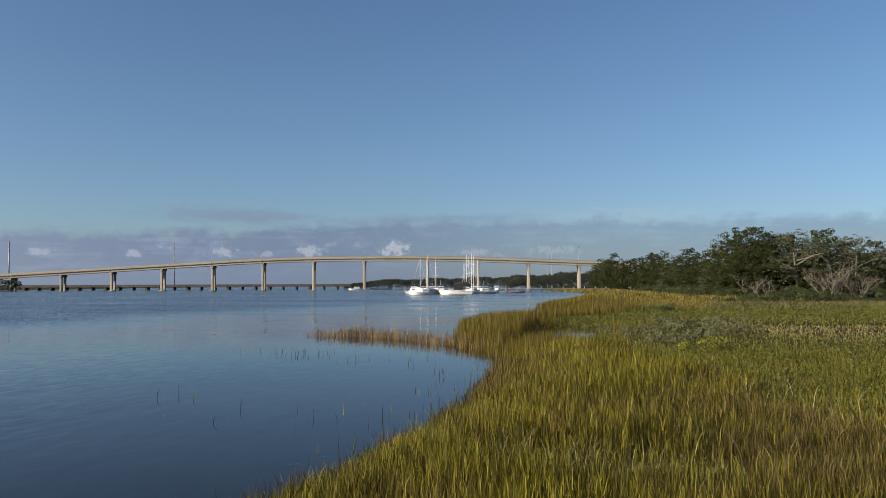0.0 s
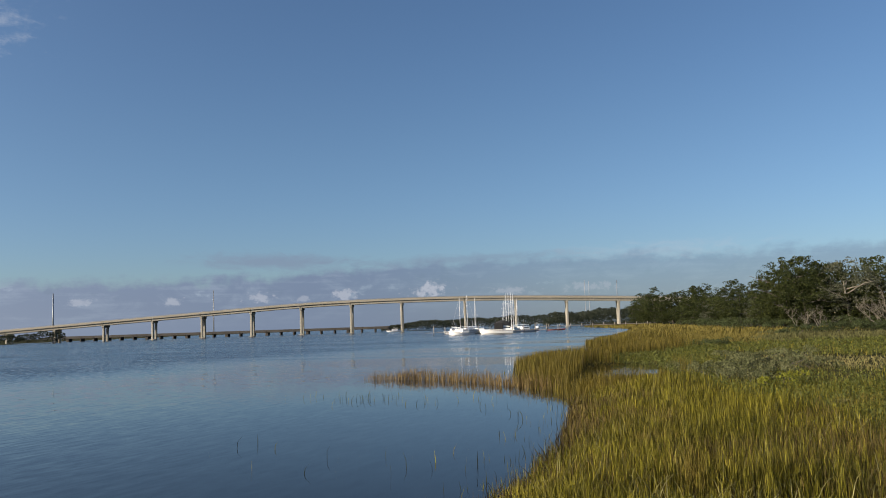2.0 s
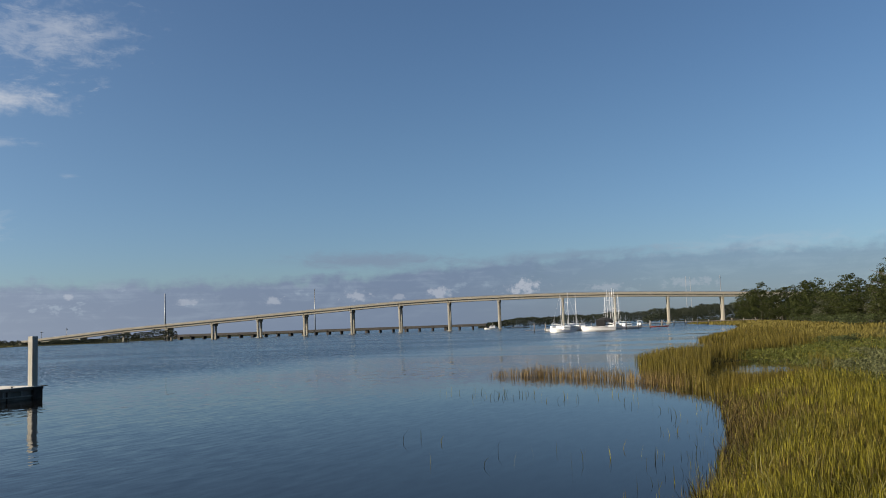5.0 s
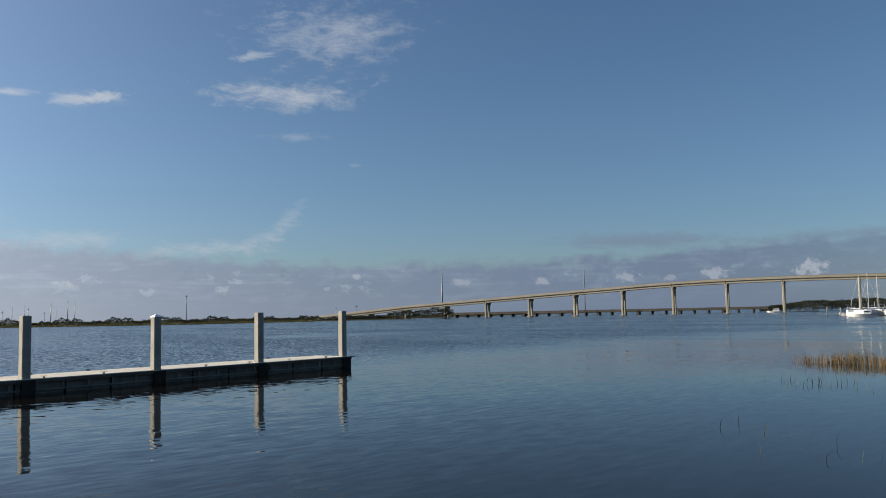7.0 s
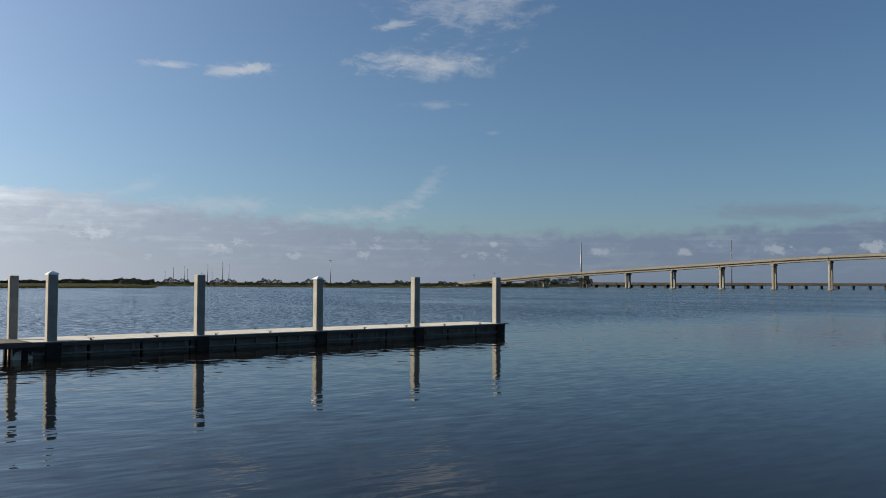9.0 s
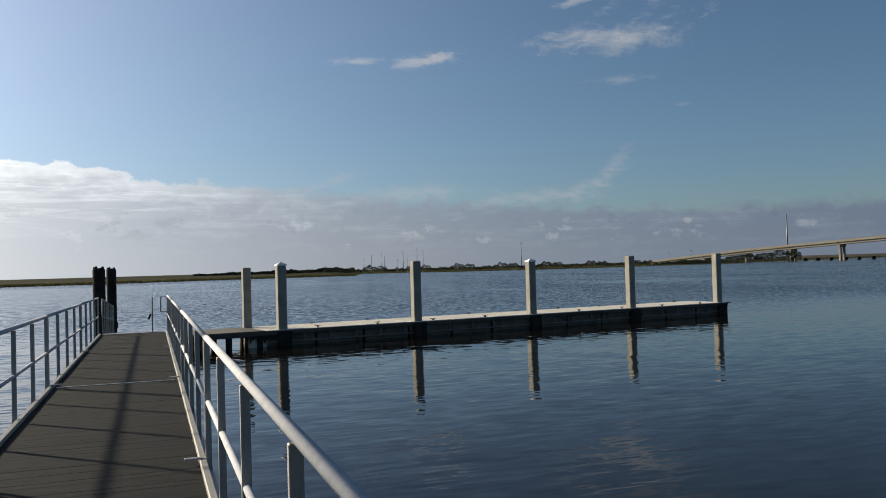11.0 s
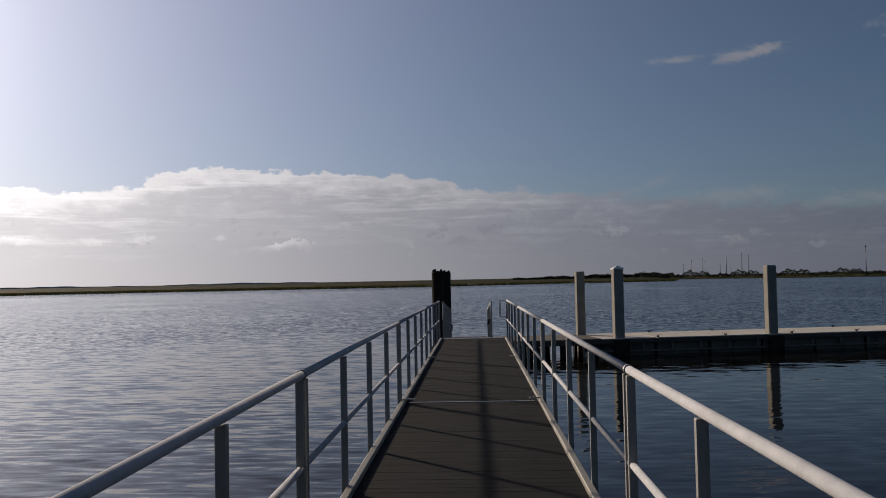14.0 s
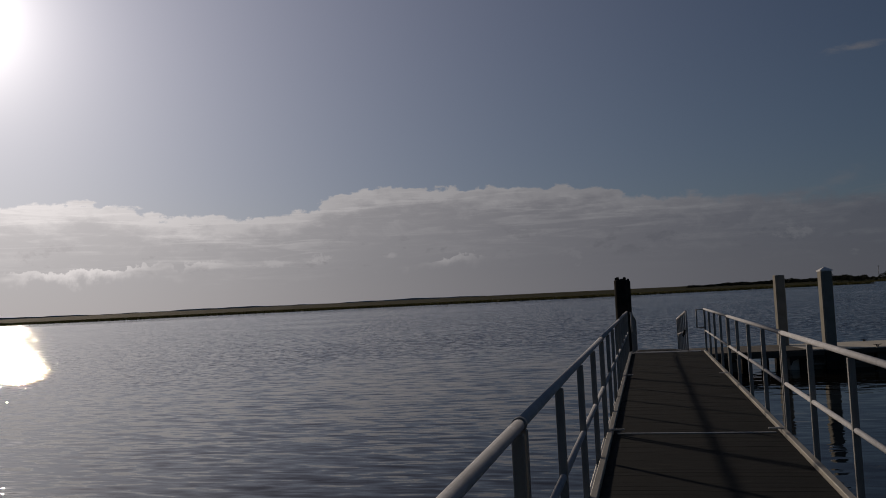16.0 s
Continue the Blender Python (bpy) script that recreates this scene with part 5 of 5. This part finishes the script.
    s1 = shrub("shrub", 41, M_SHRUB, "low dark green shrub in the high marsh", 2000, 0.11, 3.4, 1.3)
    s1.matrix_basis = set_down(s1, 140, -32, 0)
    for x, y, s in [(137, -17, 1.0), (137.5, -19.5, 1.2), (138, -22, 1.3), (138.5, -24.5, 1.3), (139, -27, 1.3), (139.5, -29.5, 1.2), (137, -14.5, 0.7), (94, -10.3, 0.7), (92.5, -9.2, 0.6), (168, -41, 1.6), (172, -45, 1.6), (178, -50, 1.6), (196, -5, 1.9), (184, -13, 1.7),
                    (185, -27, 1.7), (216, 0, 1.9), (240, 5, 1.9), (262, 9, 2.0), (290, 15, 2.0), (320, 23, 2.0), (192, -50, 1.7), (188, -45, 1.5), (178, -47.5, 2.1), (180, -51, 2.1), (184, -54, 2.0), (-276, 308, 2.2), (-279, 305, 1.8)]:
        place_copy(s1, x, y, rnd.uniform(0, 360), s)
    s2 = shrub("shrub", 42, M_OXEYE, "grey-green sea oxeye shrub", 1500, 0.085, 3.6, 0.8)
    s2.matrix_basis = set_down(s2, 46, -15.6, 0)
    for x, y, s in [(48.5, -17, 1), (51, -15.8, 1.1), (54, -17.5, 1.1), (49.5, -14, 0.9), (57, -16.7, 1.1), (43.8, -17, 0.9), (61, -15.6, 1.1), (53, -19.5, 0.9), (65, -18, 1.0)]:
        place_copy(s2, x, y, rnd.uniform(0, 360), s)
    s3 = shrub("shrub", 43, M_YELLOWBUSH, "bright yellow-green marsh shrub", 600, 0.085, 1.5, 0.75)
    s3.matrix_basis = set_down(s3, 40.5, -18.4, 0)
    log = part("driftwood_log", tube([(0, 0, 0.15), (1.6, 0.2, 0.25), (3.4, 0.1, 0.35)], [0.22, 0.2, 0.1], 8), M_DEAD, m=set_down(None, 232, 22, 150))
    tagged(log, "pale driftwood log lying on the marsh grass", "log")
    # woods on the far banks, too far off to tell the trees apart
    def far_wood(name, a0, a1, dist, tops, rough, n, label, size=2.2, deep=60, mat=M_LEAF):
        az = np.radians(rng.uniform(a0, a1, n))
        rr = dist + deep * rng.random(n)
        k = np.degrees(az)
        top = np.interp((k - a0) / (a1 - a0), np.linspace(0, 1, len(tops)), tops) * (1 + rough * (0.5 * np.sin(k * 2.1) + 0.3 * np.sin(k * 6.3 + 1) + 0.2 * np.sin(k * 17)))
        c = np.stack([2 + rr * np.sin(-az), -18 + rr * np.cos(az), top * rng.random(n) ** 0.5], 1)
        lobes_r = np.full(n, size)
        P, F = leaf_cloud(c, lobes_r, n * 3, size)
        ob = new(name, mesh_from(name, P, F, mat))
        tagged(ob, label, "trees", kind="stuff")
    far_wood("far_wood", -81, -62.0, 740, (14, 14, 13, 11.5, 10, 9.2, 8.7, 8.2, 7.4, 3), 0.14, 15000, "dark wooded bank beyond the bridge", 0.85, 60, M_FARWOOD)
    far_wood("far_wood", -81, -73.0, 660, (13, 12.5, 11, 9, 5), 0.1, 5500, "dark wooded bank beside the marina", 0.85, 60, M_FARWOOD)
    far_wood("far_scrub", -42.0, -34.0, 650, (6.5, 7.5, 6, 3.2, 2.4, 2), 0.25, 2600, "dark scrub under the low end of the bridge", 0.8, 30, M_FARWOOD)
    far_wood("far_treeline", -37, -11, 640, (2.2, 3.0, 3.6, 3.8, 4.0), 0.75, 11000, "low dark treeline along the far shore", 0.55, 40, M_FARWOOD)
    far_wood("far_treeline", -13, -2.5, 1100, (5.5, 4.5, 4, 3, 2), 0.4, 4500, "low dark treeline along the far shore", 1.4, 60, M_FARWOOD)
    # coast beyond the marsh; its haze is painted into the pale colour
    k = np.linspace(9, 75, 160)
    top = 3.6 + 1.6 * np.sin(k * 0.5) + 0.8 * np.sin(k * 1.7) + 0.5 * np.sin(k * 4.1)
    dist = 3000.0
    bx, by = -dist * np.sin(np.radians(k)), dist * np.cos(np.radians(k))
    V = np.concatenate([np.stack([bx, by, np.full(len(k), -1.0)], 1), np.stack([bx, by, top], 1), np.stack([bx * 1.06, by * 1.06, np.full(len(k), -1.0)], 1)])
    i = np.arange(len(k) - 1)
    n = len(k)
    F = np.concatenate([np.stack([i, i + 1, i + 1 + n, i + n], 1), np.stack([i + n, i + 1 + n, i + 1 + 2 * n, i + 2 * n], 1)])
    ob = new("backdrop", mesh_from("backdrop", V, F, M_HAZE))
    tagged(ob, "low coast on the horizon, painted pale with haze", "coast", kind="structure")


build_wood()


# ---- boats and marina ----
def hull(length, beam, free, mat, parent, name="hull", rake=0.12, stern=0.75):
    bm = bmesh.new()
    n, m = 14, 6
    rings = []
    for i in range(n + 1):
        t = i / n
        w = beam / 2 * (math.sin(math.pi * min(1, t * 0.55 + 0.5 * stern * 0.6)) ** 0.8 if t < 0.5 else max(0.02, 1 - ((t - 0.5) / 0.5) ** 2.2) ** 0.75)
        sheer = free * (1 + 0.35 * t ** 2)
        ring = []
        for s in (-1, 1):
            seq = range(m + 1) if s < 0 else range(m, -1, -1)
            for j in seq:
                q = j / m
                ring.append(bm.verts.new((t * length - length / 2 + q * rake * length * t * 0.6, s * w * (0.35 + 0.65 * q ** 0.6), -0.35 + (sheer + 0.35) * q)))
        rings.append(ring)
    k = len(rings[0])
    for a, b in zip(rings, rings[1:]):
        for i in range(k):
            bm.faces.new((a[i], a[(i + 1) % k], b[(i + 1) % k], b[i]))
    bm.faces.new(rings[0][::-1])
    bm.faces.new(rings[-1])
    bmesh.ops.recalc_face_normals(bm, faces=bm.faces)
    body = part(name, bm, mat, parent, smooth=False)
    for k, level in (("rub_strip", 0.9), ("boot_stripe", 0.28)):
        for sy in (-1, 1):
            line = []
            for i in range(n + 1):
                t = i / n
                w = beam / 2 * (math.sin(math.pi * min(1, t * 0.55 + 0.5 * stern * 0.6)) ** 0.8 if t < 0.5 else max(0.02, 1 - ((t - 0.5) / 0.5) ** 2.2) ** 0.75)
                line.append((t * length - length / 2 + level * rake * length * t * 0.6, sy * (w * (0.35 + 0.65 * level ** 0.6) + 0.01), -0.35 + (free * (1 + 0.35 * t ** 2) + 0.35) * level))
            part(k, tube(line, 0.05, 5), M_TIMBER if level > 0.5 else M_GLASS, body, "brown rubbing strip" if level > 0.5 else "dark waterline stripe")
    return body


def sailboat(x, y, turn, length, mast, label):
    b = thing("sailboat", (x, y, 0), turn, label, "boat", "moored boats")
    hull(length, length * 0.31, 1.35, M_WHITE, b)
    cabin = part("cabin", box(length * 0.42, length * 0.19, 0.65, (0.4, 0, 1.75), 0.15), M_WHITE, b)
    part("cabin_window", box(length * 0.3, length * 0.192, 0.2, (0.5, 0, 1.8), 0.03), M_GLASS, cabin, "dark cabin window")
    mast_ob = part("mast", tube([(length * 0.08, 0, 1.2), (length * 0.08, 0, mast)], [0.085, 0.06], 8), M_MAST, b, smooth=True)
    part("boom", tube([(length * 0.08, 0, 2.4), (-length * 0.36, 0, 2.5)], 0.09, 8), M_MAST, mast_ob)
    for z, w in ((mast * 0.52, 1.0), (mast * 0.74, 0.8)):
        part("spreader", tube([(length * 0.08, -w, z), (length * 0.08, w, z)], 0.03, 5), M_MAST, mast_ob)
    part("forestay", tube([(length * 0.08, 0, mast - 0.2), (length * 0.53, 0, 1.4)], 0.016, 5), M_MAST, b)
    part("backstay", tube([(length * 0.08, 0, mast - 0.1), (-length * 0.48, 0, 1.1)], 0.02, 5), M_MAST, b)
    for s in (-1, 1):
        part("guard_rail", tube([(-length * 0.48, s * length * 0.11, 1.6), (0, s * length * 0.15, 1.65), (length * 0.42, s * 0.4, 1.8)], 0.02, 5), M_ALU, b)
    return b


def cabin_cruiser(x, y, turn, length):
    """A long white cruiser with a black awning arched over its after cabin; the bow points along +x."""
    b = thing("cabin_cruiser", (x, y, 0), turn, "white cabin cruiser with arched black canvas awning", "boat", "moored boats")
    hull(length, length * 0.3, 1.25, M_WHITE, b, stern=0.9)
    for x0, long, z, high, wide in ((-length * 0.27, length * 0.36, 1.2, 1.1, 0.24), (-length * 0.30, length * 0.24, 2.3, 0.8, 0.2), (length * 0.10, length * 0.34, 1.2, 0.45, 0.18)):
        cabin = part("cabin", box(long, length * wide, high, (x0, 0, z + high / 2), 0.12), M_WHITE, b)
        part("cabin_window", box(long * 0.8, length * wide + 0.03, high * 0.34, (x0, 0, z + high * 0.66), 0.03), M_GLASS, cabin, "dark cabin window")
    bm = bmesh.new()
    rows = []
    for i in range(13):
        t = i / 12
        rise = 1.9 * math.sin(math.pi * (0.08 + 0.84 * t)) ** 0.6
        rows.append([bm.verts.new((length * (-0.44 + 0.52 * t), s * length * 0.15, 2.5 + rise * (1 - 0.22 * s * s) - 0.9 * s ** 6)) for s in (-1, -0.66, -0.33, 0, 0.33, 0.66, 1)])
    for a, c in zip(rows, rows[1:]):
        for j in range(6):
            bm.faces.new((a[j], a[j + 1], c[j + 1], c[j]))
    geo = bmesh.ops.extrude_face_region(bm, geom=list(bm.faces))
    bmesh.ops.translate(bm, verts=[v for v in geo["geom"] if isinstance(v, bmesh.types.BMVert)], vec=(0, 0, -0.12))
    bmesh.ops.recalc_face_normals(bm, faces=bm.faces)
    awning = part("canvas_awning", bm, M_CANVAS, b, "black canvas awning")
    for sy in (-1, 1):
        part("side_curtain", box(length * 0.28, 0.06, 2.0, (-length * 0.05, sy * length * 0.152, 2.5), 0.02), M_CANVAS, awning)
        for u in (-0.42, -0.18, 0.07):
            part("awning_pole", tube([(u * length, sy * length * 0.145, 1.2), (u * length, sy * length * 0.145, 2.9)], 0.025, 5), M_ALU, awning)
        part("bow_rail", tube([(0, sy * length * 0.14, 1.9), (length * 0.3, sy * length * 0.1, 2.05), (length * 0.5, sy * 0.15, 2.2)], 0.025, 5), M_ALU, b)
    return b


def motorboat(x, y, turn, length, mat, label, small=False):
    b = thing("motorboat", (x, y, 0), turn, label, "boat", "moored boats")
    hull(length, length * 0.34, 0.85 if not small else 0.45, mat, b, rake=0.2)
    if not small:
        cabin = part("cabin", box(length * 0.4, length * 0.24, 1.0, (-0.1, 0, 1.5), 0.2), M_WHITE, b)
        part("windscreen", box(length * 0.28, length * 0.243, 0.35, (0.1, 0, 1.65), 0.05), M_GLASS, cabin, "dark windscreen")
        roof = part("hard_top", box(length * 0.34, length * 0.26, 0.1, (-0.3, 0, 2.7), 0.03), M_WHITE, b)
        for sx in (-1, 1):
            for sy in (-1, 1):
                part("top_leg", tube([(-0.3 + sx * length * 0.15, sy * length * 0.11, 1.9), (-0.3 + sx * length * 0.15, sy * length * 0.11, 2.7)], 0.03, 5), M_ALU, roof)
        part("aerial", tube([(-0.5, 0, 2.7), (-0.6, 0, 5.0)], [0.03, 0.01], 5), M_MAST, b)
    else:
        part("outboard", box(0.35, 0.3, 0.8, (-length / 2 - 0.1, 0, 0.5), 0.06), M_DARKPILE, b)
    return b


def seen_at(heading, dist):
    dist *= 1.04
    return 2.86 + dist * math.sin(radians(-heading + 0.15)), -19.6 + dist * math.cos(radians(heading - 0.15))


def build_marina():
    place = lambda h, d: seen_at(h, d)
    side = BRIDGE_TURN
    cabin_cruiser(*place(-69.6, 268), side, 10.4)
    sailboat(*place(-67.0, 270), side + 150, 7.0, 12.4, "white sailing catamaran moored at the marina")
    sailboat(*place(-67.7, 285), side + 40, 8.0, 13.6, "white sloop moored behind the others")
    for h, d, m in [(-68.15, 296, 13.0), (-70.05, 300, 12.0), (-70.3, 305, 14.6), (-70.45, 300, 14.2), (-70.6, 310, 15.4), (-70.75, 303, 14.6), (-70.95, 312, 13.0)]:
        sailboat(*place(h, d), side + random.uniform(60, 120), 9.0, m, "white sailing yacht in a marina berth")
    for h, dd, turn, n in [(-67.9, 290, 70, 6.0), (-68.5, 292, 110, 7.0), (-70.7, 292, 60, 7.5), (-71.0, 312, 30, 7.0), (-66.6, 300, 20, 6.0), (-72.3, 325, 80, 6.5)]:
        motorboat(*place(h, dd), side + turn, n, M_WHITE, "white motor cruiser in a marina berth")
    motorboat(*place(-68.15, 276), side + 15, 4.0, M_TIMBER, "small grey wooden dinghy beside the yachts", True)
    motorboat(*place(-67.4, 262), side + 20, 6.5, M_WHITE, "small white motor cruiser")
    motorboat(*place(-71.5, 300), side + 200, 8.0, M_WHITE, "white motor cruiser with hard top")
    motorboat(*place(-73.55, 330), side + 180, 6.5, M_RED, "small red open boat", True)
    motorboat(*place(-62.6, 560), side + 10, 9.5, M_WHITE, "white motorboat under the bridge")
    motorboat(*place(-64.4, 600), side + 10, 16, M_WHITE, "long white boat beyond the bridge")
    x, y = place(-69.5, 286)
    d = thing("marina_pier", (x, y, 0), side, "weathered timber marina pier with mooring piles", "pier")
    n = 24
    for i in range(n):
        part("deck_plank", box(1.9, 2.4, 0.12, (0, 0, 0), 0.02), M_TIMBER, d, m=pose(-22 + i * 2.0, 0, 0.8))
    for i in range(12):
        part("mooring_pile", tube([(0, 0, -2), (0, 0, 2.6 + 0.3 * (i % 3))], 0.16, 8), M_TIMBER, d, m=pose(-22 + i * 4.0, -1.4, 0))
    x, y = place(-76.2, 365)
    d = thing("shore_pier", (x, y, 0), side + 8, "low timber pier reaching from the shore", "pier")
    for i in range(20):
        part("deck_plank", box(2.4, 2.0, 0.2, (0, 0, 0), 0.02), M_TIMBER, d, m=pose(-24 + i * 2.5, 0, 1.5))
        if i % 2 == 0:
            part("pier_pile", tube([(0, 0, -2), (0, 0, 2.4)], 0.18, 8), M_TIMBER, d, m=pose(-24 + i * 2.5, -0.9, 0))


build_marina()


def build_house():
    at = (190, -54.6)
    z = float(ground_height(np.array([at[0]]), np.array([at[1]]))[0])
    h = thing("house", (*at, z), 110, "low tan house with pale metal roof among trees", "house")
    wall = part("wall", box(12, 8, 3.0, (0, 0, 1.5), 0.05), M_BRICK, h)
    bm = bmesh.new()
    lo, hi = 3.0, 4.6
    v = [bm.verts.new(p) for p in ((-6.6, -4.6, lo), (6.6, -4.6, lo), (6.6, 4.6, lo), (-6.6, 4.6, lo), (-6.6, 0, hi), (6.6, 0, hi))]
    for f in ((0, 1, 5, 4), (2, 3, 4, 5), (0, 4, 3), (1, 2, 5), (3, 2, 1, 0)):
        bm.faces.new([v[i] for i in f])
    part("roof", bm, M_ROOF, h)
    wing = part("wing_wall", box(5, 7, 5.2, (-8.6, 0.3, 2.6), 0.05), M_BRICK, h, "tan rendered gable wall")
    part("wing_window", box(1.2, 0.1, 1.2, (-8.6, -3.22, 3.4), 0.02), M_GLASS, wing)
    for x in (-3.5, 0, 3.5):
        part("window", box(1.2, 0.1, 1.1, (x, -4.02, 1.7), 0.02), M_GLASS, wall)


build_house()
